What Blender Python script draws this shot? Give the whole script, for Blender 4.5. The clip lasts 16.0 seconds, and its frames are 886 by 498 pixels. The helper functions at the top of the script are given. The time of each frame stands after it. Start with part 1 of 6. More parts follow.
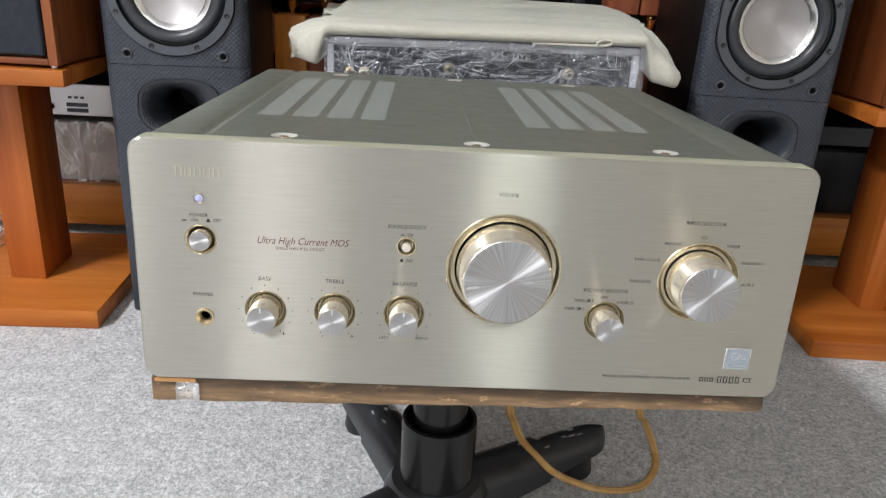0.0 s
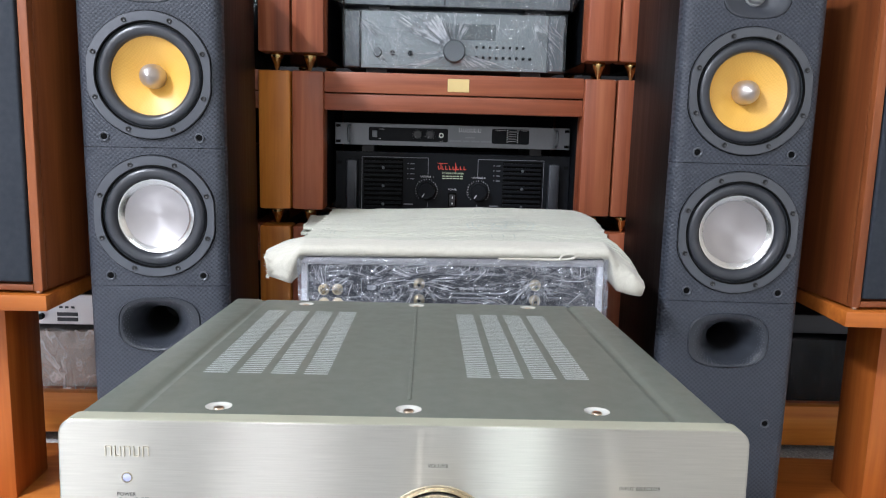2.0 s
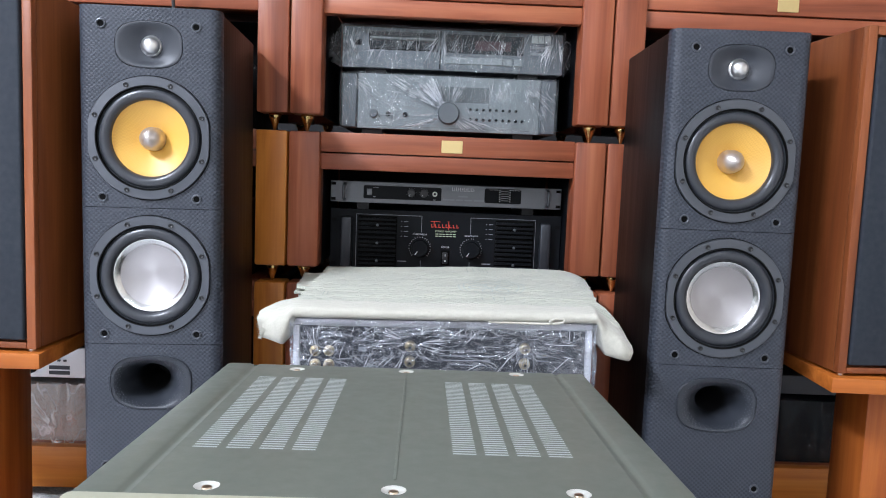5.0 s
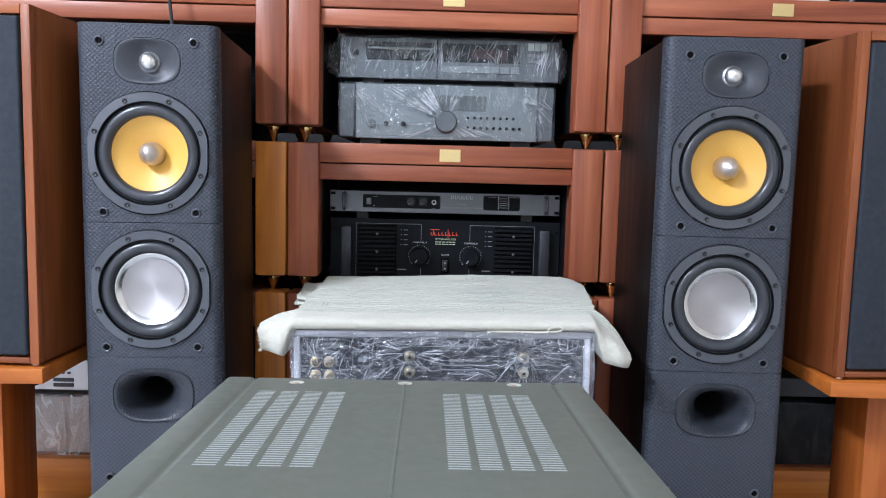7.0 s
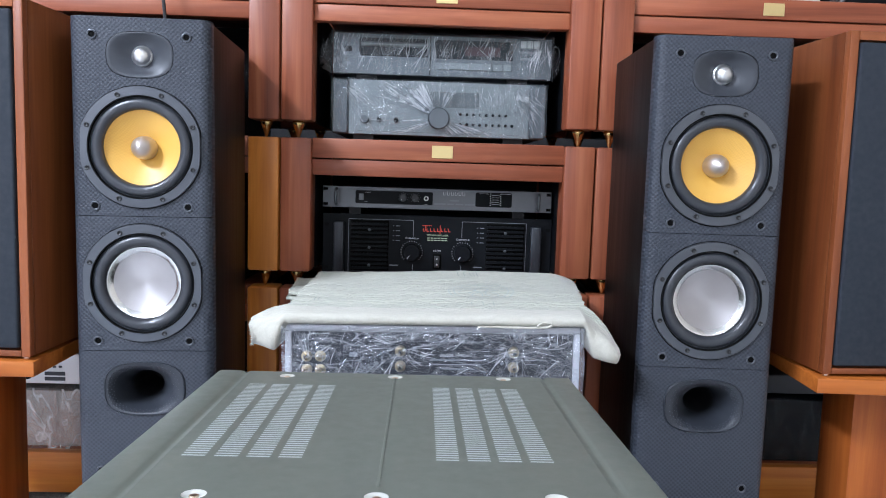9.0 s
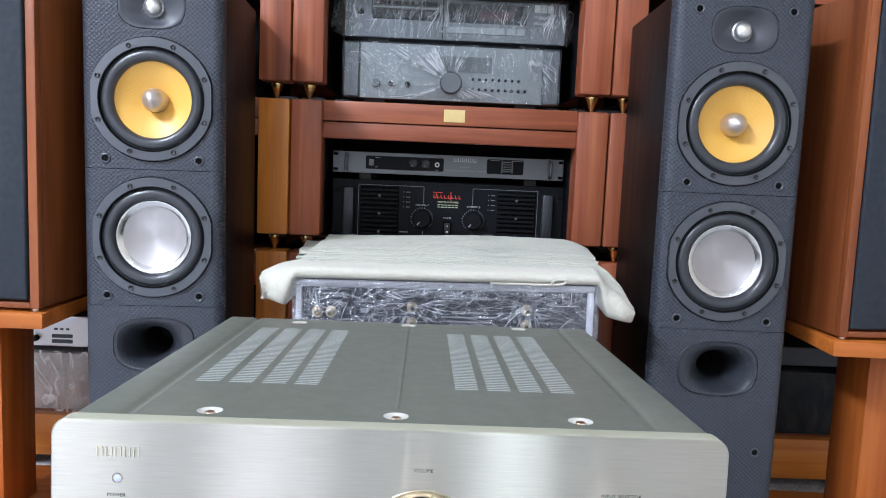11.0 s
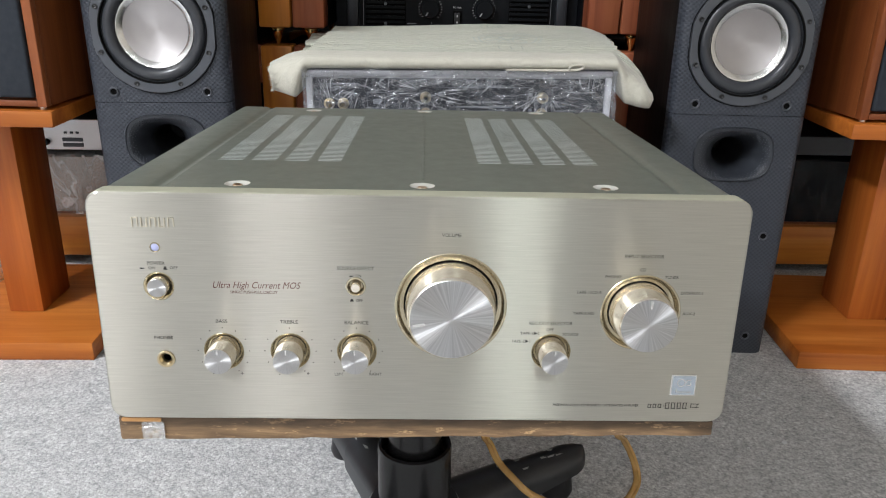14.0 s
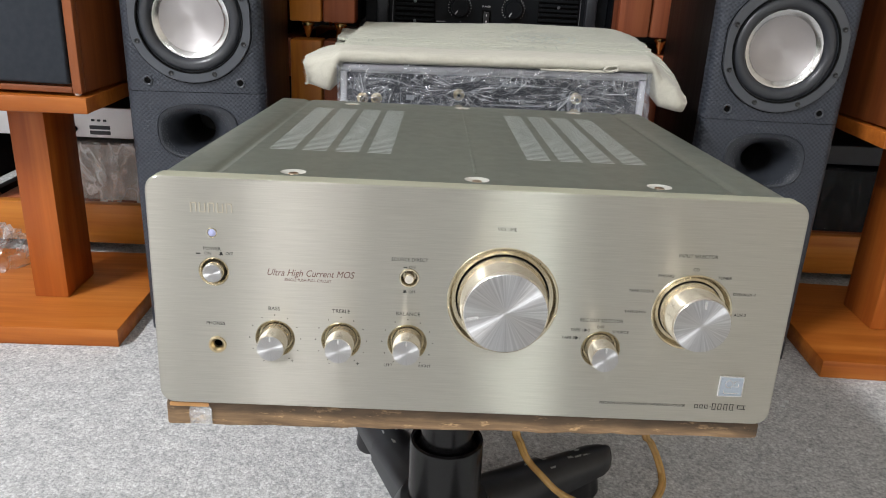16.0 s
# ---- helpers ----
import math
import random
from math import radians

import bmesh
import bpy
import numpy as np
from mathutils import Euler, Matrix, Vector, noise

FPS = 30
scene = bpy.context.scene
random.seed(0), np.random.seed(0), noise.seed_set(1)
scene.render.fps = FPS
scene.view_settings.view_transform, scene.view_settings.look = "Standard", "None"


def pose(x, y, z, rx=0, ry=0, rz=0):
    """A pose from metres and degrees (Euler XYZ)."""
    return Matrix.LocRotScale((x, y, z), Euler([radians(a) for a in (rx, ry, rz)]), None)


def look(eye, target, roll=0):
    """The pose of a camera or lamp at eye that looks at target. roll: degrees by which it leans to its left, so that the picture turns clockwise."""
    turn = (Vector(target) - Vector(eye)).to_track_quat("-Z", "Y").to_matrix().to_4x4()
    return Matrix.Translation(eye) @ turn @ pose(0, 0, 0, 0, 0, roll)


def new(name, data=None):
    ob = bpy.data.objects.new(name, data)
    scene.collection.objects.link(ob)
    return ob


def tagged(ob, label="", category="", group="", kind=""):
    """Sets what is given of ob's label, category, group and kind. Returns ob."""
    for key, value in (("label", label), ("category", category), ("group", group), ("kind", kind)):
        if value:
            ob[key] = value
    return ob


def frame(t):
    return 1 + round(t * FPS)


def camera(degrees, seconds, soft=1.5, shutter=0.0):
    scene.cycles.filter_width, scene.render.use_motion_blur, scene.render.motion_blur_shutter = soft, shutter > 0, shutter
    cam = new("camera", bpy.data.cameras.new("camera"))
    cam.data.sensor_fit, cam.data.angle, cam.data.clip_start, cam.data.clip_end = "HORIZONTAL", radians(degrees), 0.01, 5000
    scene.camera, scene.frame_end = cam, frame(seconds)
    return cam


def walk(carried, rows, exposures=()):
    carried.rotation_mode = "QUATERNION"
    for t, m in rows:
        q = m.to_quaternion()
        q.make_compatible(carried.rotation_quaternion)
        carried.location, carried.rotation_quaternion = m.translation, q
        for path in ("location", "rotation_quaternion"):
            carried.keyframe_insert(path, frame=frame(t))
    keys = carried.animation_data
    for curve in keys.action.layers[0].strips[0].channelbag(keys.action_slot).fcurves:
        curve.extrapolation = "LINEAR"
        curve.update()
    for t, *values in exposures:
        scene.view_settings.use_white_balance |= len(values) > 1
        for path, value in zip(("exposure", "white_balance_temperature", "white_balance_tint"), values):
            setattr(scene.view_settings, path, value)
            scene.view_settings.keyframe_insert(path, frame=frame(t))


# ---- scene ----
cam = camera(61.1, 16.0, soft=1.0, shutter=0.3)
PATH = [
    (0, (-0.0407, -0.4361, 0.5648), (0.0442, 1.4234, -0.1667), 3.37),
    (0.5, (-0.0180, -0.4362, 0.5848), (0.0609, 1.4579, -0.0524), 2.32),
    (1, (-0.0011, -0.4361, 0.6098), (0.0656, 1.5015, 0.1186), 1.43),
    (1.5, (0.0063, -0.4315, 0.6212), (0.0601, 1.5297, 0.2333), 1.29),
    (2, (0.0091, -0.4298, 0.6350), (0.0547, 1.5448, 0.3206), 1.58),
    (2.5, (0.0053, -0.4321, 0.6466), (0.0543, 1.5517, 0.3972), 2.10),
    (3, (0.0027, -0.4332, 0.6553), (0.0527, 1.5571, 0.4646), 2.43),
    (3.5, (0.0033, -0.4388, 0.6597), (0.0512, 1.5526, 0.4807), 2.35),
    (4, (0.0055, -0.4420, 0.6624), (0.0587, 1.5487, 0.4764), 2.58),
    (6.5, (0.0230, -0.4426, 0.6742), (0.0707, 1.5463, 0.4695), 1.47),
    (7, (0.0226, -0.4486, 0.6791), (0.0649, 1.5413, 0.4827), 1.44),
    (7.5, (0.0335, -0.4543, 0.6795), (0.0826, 1.5361, 0.4897), 1.27),
    (8, (0.0351, -0.4553, 0.6767), (0.1007, 1.5347, 0.4881), 1.10),
    (8.5, (0.0315, -0.4558, 0.6808), (0.0953, 1.5335, 0.4850), 1.45),
    (11, (0.0149, -0.4478, 0.6200), (0.0649, 1.5397, 0.4022), 2.42),
    (11.5, (0.0187, -0.4506, 0.6072), (0.0741, 1.5337, 0.3634), 1.73),
    (12, (0.0179, -0.4514, 0.5892), (0.0735, 1.5236, 0.2785), 1.63),
    (12.5, (0.0140, -0.4478, 0.5843), (0.0616, 1.4999, 0.1323), 1.28),
    (13, (0.0161, -0.4479, 0.5855), (0.0625, 1.4703, 0.0215), 0.64),
    (13.5, (0.0130, -0.4483, 0.5887), (0.0634, 1.4431, -0.0594), 0.80),
    (14, (0.0021, -0.4485, 0.5906), (0.0514, 1.4225, -0.1142), 1.29),
    (14.5, (-0.0061, -0.4502, 0.5903), (0.0342, 1.4090, -0.1457), 1.51),
    (15, (-0.0093, -0.4495, 0.5891), (0.0230, 1.4023, -0.1658), 1.50),
    (15.5, (-0.0180, -0.4514, 0.5875), (0.0136, 1.4035, -0.1597), 1.88),
    (16, (-0.0308, -0.4514, 0.5855), (0.0046, 1.4203, -0.1185), 2.84),
]
EXPOSURE = [(0, -0.50, 6450, 8), (1, -0.40, 6300, 9), (2, -0.05, 6000, 9), (4, 0.02, 5850, 9), (6.5, -0.01, 5700, 9), (8.5, -0.03, 5550, 9), (11, -0.02, 5700, 9), (12.5, -0.32, 5850, 9), (13.5, -0.46, 6300, 8), (14.5, -0.52, 6450, 6), (16, -0.51, 6550, 7)]
walk(cam, [(t, look(eye, target, roll)) for t, eye, target, roll in PATH], EXPOSURE)

# ---- light ----
world = bpy.data.worlds.new("room_air")
scene.world = world
world.use_nodes = True
world.node_tree.nodes["Background"].inputs[0].default_value = (0.75, 0.85, 1.0, 1)
world.node_tree.nodes["Background"].inputs[1].default_value = 0.006

CEIL = 2.85
# the seat plate of the old chair base leans back, and all that stands on it leans with it
LEAN = Matrix.Translation((0, 0.66, 0)) @ Matrix.Rotation(radians(-2.35), 4, "X") @ Matrix.Translation((0, -0.66, 0))
# x, y, length in x, length in y, watts, tint
COOL, ROSE, GREEN = (0.95, 0.955, 1.0), (1.0, 0.92, 0.95), (0.95, 1.0, 0.95)
LAMPS = [(0.62, -4.8, 0.16, 5.0, 34.0, GREEN), (-0.93, -4.8, 0.16, 5.0, 33.0, ROSE), (-2.1, -1.35, 0.3, 1.2, 255.0, COOL)]
# unseen window added as a light in the side wall: y from and to, z from and to, watts, tint
ADDED_WINDOWS = [(-7.0, -3.6, 0.85, 2.15, 115.0, (1.0, 0.95, 0.94))]


# ---- material helpers ----
def mat(name):
    m = bpy.data.materials.new(name)
    m.use_nodes = True
    nt = m.node_tree
    b = nt.nodes["Principled BSDF"]
    return m, nt, b


def link(nt, a, b):
    nt.links.new(a, b)


def coords(nt, scale=(1, 1, 1), rot=(0, 0, 0), kind="Object"):
    tc = nt.nodes.new("ShaderNodeTexCoord")
    mp = nt.nodes.new("ShaderNodeMapping")
    mp.inputs["Scale"].default_value = scale
    mp.inputs["Rotation"].default_value = [radians(r) for r in rot]
    link(nt, tc.outputs[kind], mp.inputs[0])
    return mp.outputs[0]


def tex_noise(nt, vec, scale, detail=4, rough=0.55, distort=0.0):
    n = nt.nodes.new("ShaderNodeTexNoise")
    n.inputs["Scale"].default_value = scale
    n.inputs["Detail"].default_value = detail
    n.inputs["Roughness"].default_value = rough
    n.inputs["Distortion"].default_value = distort
    link(nt, vec, n.inputs["Vector"])
    return n.outputs["Fac"]


def ramp(nt, fac, stops):
    r = nt.nodes.new("ShaderNodeValToRGB")
    el = r.color_ramp.elements
    while len(el) < len(stops):
        el.new(0.5)
    for e, (p, c) in zip(el, stops):
        e.position = p
        e.color = (*c, 1) if len(c) == 3 else c
    link(nt, fac, r.inputs[0])
    return r.outputs[0]


def mixc(nt, a, b, fac, mode="MIX"):
    n = nt.nodes.new("ShaderNodeMix")
    n.data_type, n.blend_type = "RGBA", mode
    for sock, v in ((n.inputs[0], fac), (n.inputs[6], a), (n.inputs[7], b)):
        if isinstance(v, (int, float)):
            sock.default_value = v
        elif isinstance(v, tuple):
            sock.default_value = (*v, 1)
        else:
            link(nt, v, sock)
    return n.outputs[2]


def bump(nt, b, height, strength=0.3, dist=0.001, normal=None):
    n = nt.nodes.new("ShaderNodeBump")
    n.inputs["Strength"].default_value = strength
    n.inputs["Distance"].default_value = dist
    link(nt, height, n.inputs["Height"])
    if normal is not None:
        link(nt, normal, n.inputs["Normal"])
    link(nt, n.outputs[0], b.inputs["Normal"])
    return n.outputs[0]


def span(nt, fac, lo, hi):
    n = nt.nodes.new("ShaderNodeMapRange")
    n.inputs["To Min"].default_value, n.inputs["To Max"].default_value = lo, hi
    link(nt, fac, n.inputs["Value"])
    return n.outputs[0]


def plain(name, col, rough=0.5, metal=0.0, vary=0.12, scale=60, bumpy=0.1, spec=0.5):
    """Paint, plastic or metal with a little mottling and fine relief."""
    m, nt, b = mat(name)
    v = coords(nt)
    n = tex_noise(nt, v, scale, 5)
    n2 = tex_noise(nt, v, scale * 0.12, 3)
    c = mixc(nt, tuple(x * (1 - vary) for x in col), tuple(min(1, x * (1 + vary)) for x in col), n)
    c = mixc(nt, c, tuple(x * (1 - vary) for x in col), span(nt, n2, 0.0, 0.5))
    link(nt, c, b.inputs["Base Color"])
    link(nt, span(nt, n2, rough * 0.8, min(1, rough * 1.25)), b.inputs["Roughness"])
    b.inputs["Metallic"].default_value = metal
    b.inputs["Specular IOR Level"].default_value = spec
    if bumpy:
        bump(nt, b, n, bumpy, 0.0005)
    return m


def wood(name, dark, mid, light, grain="z", rough=0.38, size=1.0, gloss=0.35):
    m, nt, b = mat(name)
    long_axis = {"x": (0.9, 14, 14), "y": (14, 0.9, 14), "z": (14, 14, 0.9)}[grain]
    fine_axis = {"x": (4, 120, 120), "y": (120, 4, 120), "z": (120, 120, 4)}[grain]
    oi = nt.nodes.new("ShaderNodeObjectInfo")
    tc = nt.nodes.new("ShaderNodeTexCoord")
    off = nt.nodes.new("ShaderNodeVectorMath")
    off.operation = "MULTIPLY_ADD"
    link(nt, oi.outputs["Random"], off.inputs[0])
    off.inputs[1].default_value = (7.0, 5.0, 3.0)
    link(nt, tc.outputs["Object"], off.inputs[2])
    outs = []
    for sc in (long_axis, fine_axis):
        mp = nt.nodes.new("ShaderNodeMapping")
        mp.inputs["Scale"].default_value = [s * size for s in sc]
        link(nt, off.outputs[0], mp.inputs[0])
        outs.append(mp.outputs[0])
    broad = tex_noise(nt, outs[0], 1.3, 4, 0.6, 1.2)
    fine = tex_noise(nt, outs[1], 1.0, 3, 0.6, 0.2)
    c = ramp(nt, broad, [(0.28, dark), (0.5, mid), (0.74, light)])
    c = mixc(nt, c, mixc(nt, c, (0.55, 0.5, 0.45), 1.0, "MULTIPLY"), span(nt, fine, 0.0, 0.75))
    hsv = nt.nodes.new("ShaderNodeHueSaturation")
    link(nt, c, hsv.inputs["Color"])
    link(nt, span(nt, oi.outputs["Random"], 0.82, 1.18), hsv.inputs["Value"])
    link(nt, hsv.outputs[0], b.inputs["Base Color"])
    link(nt, span(nt, fine, rough * 0.85, rough * 1.3), b.inputs["Roughness"])
    bump(nt, b, fine, 0.12, 0.0004)
    b.inputs["Coat Weight"].default_value = 0.06 if gloss > 0.3 else 0.0
    b.inputs["Specular IOR Level"].default_value = gloss
    b.inputs["Coat Roughness"].default_value = 0.25
    return m


def brushed(name, col, rough, aniso, rot=0.0, radial="", streak=None, metal=1.0, depth=0.06, spokes=True, mottle=(0.80, 1.12)):
    """Metal with a grain: along the UV's u axis, or turned on a lathe round the given axis."""
    m, nt, b = mat(name)
    tg = nt.nodes.new("ShaderNodeTangent")
    if radial:
        tg.direction_type, tg.axis = "RADIAL", radial
    else:
        tg.direction_type, tg.uv_map = "UV_MAP", "brush"
    link(nt, tg.outputs[0], b.inputs["Tangent"])
    b.inputs["Anisotropic"].default_value = aniso
    b.inputs["Anisotropic Rotation"].default_value = rot
    b.inputs["Metallic"].default_value = metal
    if streak:
        n = tex_noise(nt, coords(nt, streak), 1.0, 2, 0.6)
        n2 = tex_noise(nt, coords(nt, tuple(s * 0.12 for s in streak)), 1.0, 3)
        c = mixc(nt, tuple(x * mottle[0] for x in col), tuple(min(1, x * mottle[1]) for x in col), n)
        link(nt, c, b.inputs["Base Color"])
        link(nt, span(nt, n2, rough * 0.85, rough * 1.15), b.inputs["Roughness"])
        bump(nt, b, n, depth, 0.0003)
    elif radial and spokes:
        ga = nt.nodes.new("ShaderNodeTexGradient")
        ga.gradient_type = "RADIAL"
        link(nt, coords(nt, rot=(90, 0, 0)), ga.inputs[0])
        w = nt.nodes.new("ShaderNodeTexNoise")
        w.noise_dimensions = "1D"
        w.inputs["Scale"].default_value, w.inputs["Detail"].default_value, w.inputs["Roughness"].default_value = 75.0, 4.0, 0.7
        link(nt, ga.outputs["Fac"], w.inputs["W"])
        # spokes put the thin radial glints of turned metal into its colour
        c = ramp(nt, w.outputs["Fac"], [(0.30, tuple(x * 0.84 for x in col)), (0.50, col), (0.66, tuple(min(1, x * 1.16) for x in col))])
        link(nt, c, b.inputs["Base Color"])
        link(nt, span(nt, w.outputs["Fac"], rough * 1.15, rough * 0.88), b.inputs["Roughness"])
    else:
        n2 = tex_noise(nt, coords(nt), 90, 3)
        link(nt, mixc(nt, tuple(x * 0.94 for x in col), col, n2), b.inputs["Base Color"])
        b.inputs["Roughness"].default_value = rough
    return m


# ---- materials ----
CHERRY = ((0.19, 0.048, 0.021), (0.355, 0.103, 0.047), (0.505, 0.176, 0.080))
cherry_x = wood("cherry_rail", *CHERRY, "x")
cherry_z = wood("cherry_post", *CHERRY, "z")
AMBER = ((0.40, 0.115, 0.013), (0.60, 0.215, 0.032), (0.72, 0.300, 0.054))
amber_z = wood("amber_post", *AMBER, "z")
amber_x = wood("amber_rail", *AMBER, "x")
STAND = ((0.36, 0.092, 0.012), (0.50, 0.150, 0.024), (0.62, 0.215, 0.042))
stand_x = wood("stand_board", *STAND, "x")
# post wood is darkened in colour for its shaded faces
stand_z = wood("stand_post_shaded", (0.30, 0.070, 0.011), (0.42, 0.115, 0.020), (0.52, 0.165, 0.030), "z")
box_z = wood("veneer_side", (0.15, 0.038, 0.011), (0.235, 0.068, 0.019), (0.32, 0.105, 0.032), "z")
RIM = ((0.16, 0.045, 0.014), (0.25, 0.074, 0.023), (0.34, 0.110, 0.038))
rim_x, rim_z = wood("edge_rail", *RIM, "x"), wood("edge_stile", *RIM, "z")
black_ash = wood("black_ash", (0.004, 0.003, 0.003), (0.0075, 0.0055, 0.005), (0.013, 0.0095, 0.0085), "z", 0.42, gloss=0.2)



def panel_mat():
    """Champagne metal with a level hairline grain, which draws lamps out into upright bands."""
    m = brushed("champagne_panel", (0.545, 0.533, 0.480), 0.40, 1.0, 0.25, streak=(30, 30, 1500), depth=0.12, mottle=(0.84, 1.15))
    nt = m.node_tree
    b, out = nt.nodes["Principled BSDF"], nt.nodes["Material Output"]
    gl = nt.nodes.new("ShaderNodeBsdfAnisotropic")
    gl.distribution = "BECKMANN"
    gl.inputs["Anisotropy"].default_value = 0.85
    link(nt, b.inputs["Tangent"].links[0].from_socket, gl.inputs["Tangent"])
    link(nt, b.inputs["Normal"].links[0].from_socket, gl.inputs["Normal"])
    link(nt, b.inputs["Base Color"].links[0].from_socket, gl.inputs["Color"])
    fine = tex_noise(nt, coords(nt, (28, 28, 1300)), 1.0, 3, 0.6)
    stray = ramp(nt, tex_noise(nt, coords(nt, (34, 34, 1700)), 1.0, 2, 0.5), [(0.36, (0, 0, 0)), (0.64, (1, 1, 1))])
    link(nt, span(nt, stray, -0.003, 0.003), gl.inputs["Rotation"])
    link(nt, span(nt, fine, 0.25, 0.36), gl.inputs["Roughness"])
    mx = nt.nodes.new("ShaderNodeMixShader")
    mx.inputs[0].default_value = 0.60
    link(nt, b.outputs[0], mx.inputs[1])
    link(nt, gl.outputs[0], mx.inputs[2])
    link(nt, mx.outputs[0], out.inputs["Surface"])
    return m


panel_metal = panel_mat()
panel_edge = plain("champagne_edge", (0.50, 0.50, 0.385), 0.55, 0.45, 0.04, 300, 0.0)
knob_gold = plain("champagne_knob", (0.85, 0.79, 0.685), 0.18, 0.9, 0.04, 200, 0.0)
ring_gold = plain("champagne_ring", (0.56, 0.50, 0.37), 0.22, 0.95, 0.05, 200, 0.0)
knob_face = brushed("turned_face", (0.53, 0.53, 0.535), 0.40, 0.98, 0.0, radial="Y")
lid_paint = plain("grey_green_lid", (0.164, 0.179, 0.150), 0.42, 0.25, 0.05, 700, 0.06)
slot_metal = plain("slot_edge", (0.50, 0.54, 0.53), 0.45, 0.2, 0.08, 300, 0.0)
black_void = plain("black_gap", (0.004, 0.004, 0.004), 0.8, 0, 0.2, 40, 0.0, 0.06)
copper = plain("copper_screw", (0.72, 0.58, 0.44), 0.3, 1.0, 0.1, 200, 0.0)
cup_steel = plain("cup_steel", (0.74, 0.74, 0.68), 0.30, 0.35, 0.05, 150, 0.0)
bright_steel = plain("bright_steel", (0.80, 0.79, 0.77), 0.2, 1.0, 0.05, 150, 0.0)
print_black = plain("black_print", (0.018, 0.017, 0.016), 0.6, 0, 0.2, 300, 0.0)
print_red = plain("wine_print", (0.13, 0.05, 0.042), 0.6, 0, 0.2, 300, 0.0)
print_white = plain("white_print", (0.62, 0.63, 0.64), 0.6, 0, 0.1, 300, 0.0)
print_grey = plain("grey_print", (0.20, 0.21, 0.23), 0.6, 0, 0.1, 300, 0.0)
print_scarlet = plain("scarlet_print", (0.75, 0.06, 0.03), 0.5, 0, 0.1, 300, 0.0)
print_green = plain("pale_green_print", (0.50, 0.60, 0.40), 0.5, 0, 0.1, 300, 0.0)
badge_blue = plain("badge_silver", (0.50, 0.56, 0.64), 0.32, 0.8, 0.08, 400, 0.0)
raised_gold = plain("raised_champagne", (0.66, 0.62, 0.52), 0.36, 1.0, 0.03, 200, 0.0)

rubber = plain("black_rubber", (0.018, 0.018, 0.02), 0.42, 0, 0.2, 120, 0.06)
surround_rubber = plain("surround_rubber", (0.034, 0.037, 0.044), 0.30, 0, 0.15, 120, 0.04)
frame_grey = plain("driver_frame", (0.092, 0.099, 0.114), 0.30, 0.5, 0.08, 500, 0.05)
waveguide = plain("waveguide_black", (0.030, 0.034, 0.043), 0.46, 0, 0.12, 400, 0.05)
dome_alu = plain("dome_aluminium", (0.78, 0.77, 0.76), 0.34, 1.0, 0.04, 60, 0.02)
cone_alu = brushed("bass_cone_alu", (0.47, 0.45, 0.455), 0.50, 0.45, 0.25, radial="Y", spokes=False)
alu_rim = plain("polished_rim", (0.72, 0.72, 0.72), 0.22, 1.0, 0.03, 100, 0.0)
plug_metal = plain("phase_plug", (0.62, 0.56, 0.52), 0.40, 0.9, 0.06, 100, 0.0)
grille_cloth = plain("navy_grille", (0.016, 0.021, 0.030), 0.85, 0, 0.25, 900, 0.4)
brass = plain("brass", (0.72, 0.50, 0.20), 0.24, 1.0, 0.12, 150, 0.03)
post_gold = plain("post_gold", (0.60, 0.50, 0.32), 0.28, 0.9, 0.15, 200, 0.03)
plate_gold = plain("gold_plate", (0.72, 0.56, 0.26), 0.42, 0.7, 0.08, 120, 0.04)
black_steel = plain("black_steel", (0.018, 0.019, 0.021), 0.38, 0.1, 0.15, 200, 0.08)
gloss_black = plain("black_tube", (0.012, 0.012, 0.013), 0.22, 0.2, 0.2, 30, 0.03)
worn_plastic = plain("scuffed_plastic", (0.03, 0.032, 0.036), 0.30, 0, 0.4, 60, 0.2)
rack_grey = plain("rack_grey", (0.165, 0.175, 0.19), 0.42, 0.4, 0.1, 300, 0.06)
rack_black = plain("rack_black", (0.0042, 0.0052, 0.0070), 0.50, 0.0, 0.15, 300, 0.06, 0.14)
rack_slot = plain("handle_grey", (0.036, 0.040, 0.047), 0.4, 0.4, 0.1, 300, 0.05)
silver_face = plain("silver_face", (0.205, 0.228, 0.238), 0.4, 0.7, 0.06, 200, 0.04)
dark_silver = plain("graphite_face", (0.125, 0.14, 0.152), 0.4, 0.7, 0.06, 200, 0.04)
display_dark = plain("display_window", (0.02, 0.024, 0.028), 0.15, 0, 0.2, 40, 0.0)
display_green = plain("display_green", (0.120, 0.135, 0.140), 0.2, 0, 0.15, 40, 0.0)
display_red = plain("display_red", (0.075, 0.045, 0.052), 0.2, 0, 0.3, 40, 0.0)
case_lilac = plain("wrapped_edge", (0.62, 0.62, 0.67), 0.45, 0.3, 0.1, 40, 0.05)
back_black = plain("rear_plate", (0.025, 0.027, 0.034), 0.45, 0.2, 0.15, 200, 0.05)
wall_paint = plain("wall_paint", (0.34, 0.33, 0.32), 0.8, 0, 0.06, 8, 0.1)
# beige is chosen to bounce warm light onto the panel's right end
wall_bounce = plain("bounce_wall_beige", (0.60, 0.55, 0.48), 0.8, 0, 0.06, 8, 0.1)
ceil_paint = plain("ceiling_paint", (0.80, 0.80, 0.79), 0.85, 0, 0.04, 8, 0.05)
paper = plain("pale_paper", (0.70, 0.72, 0.66), 0.55, 0, 0.08, 14, 0.2)


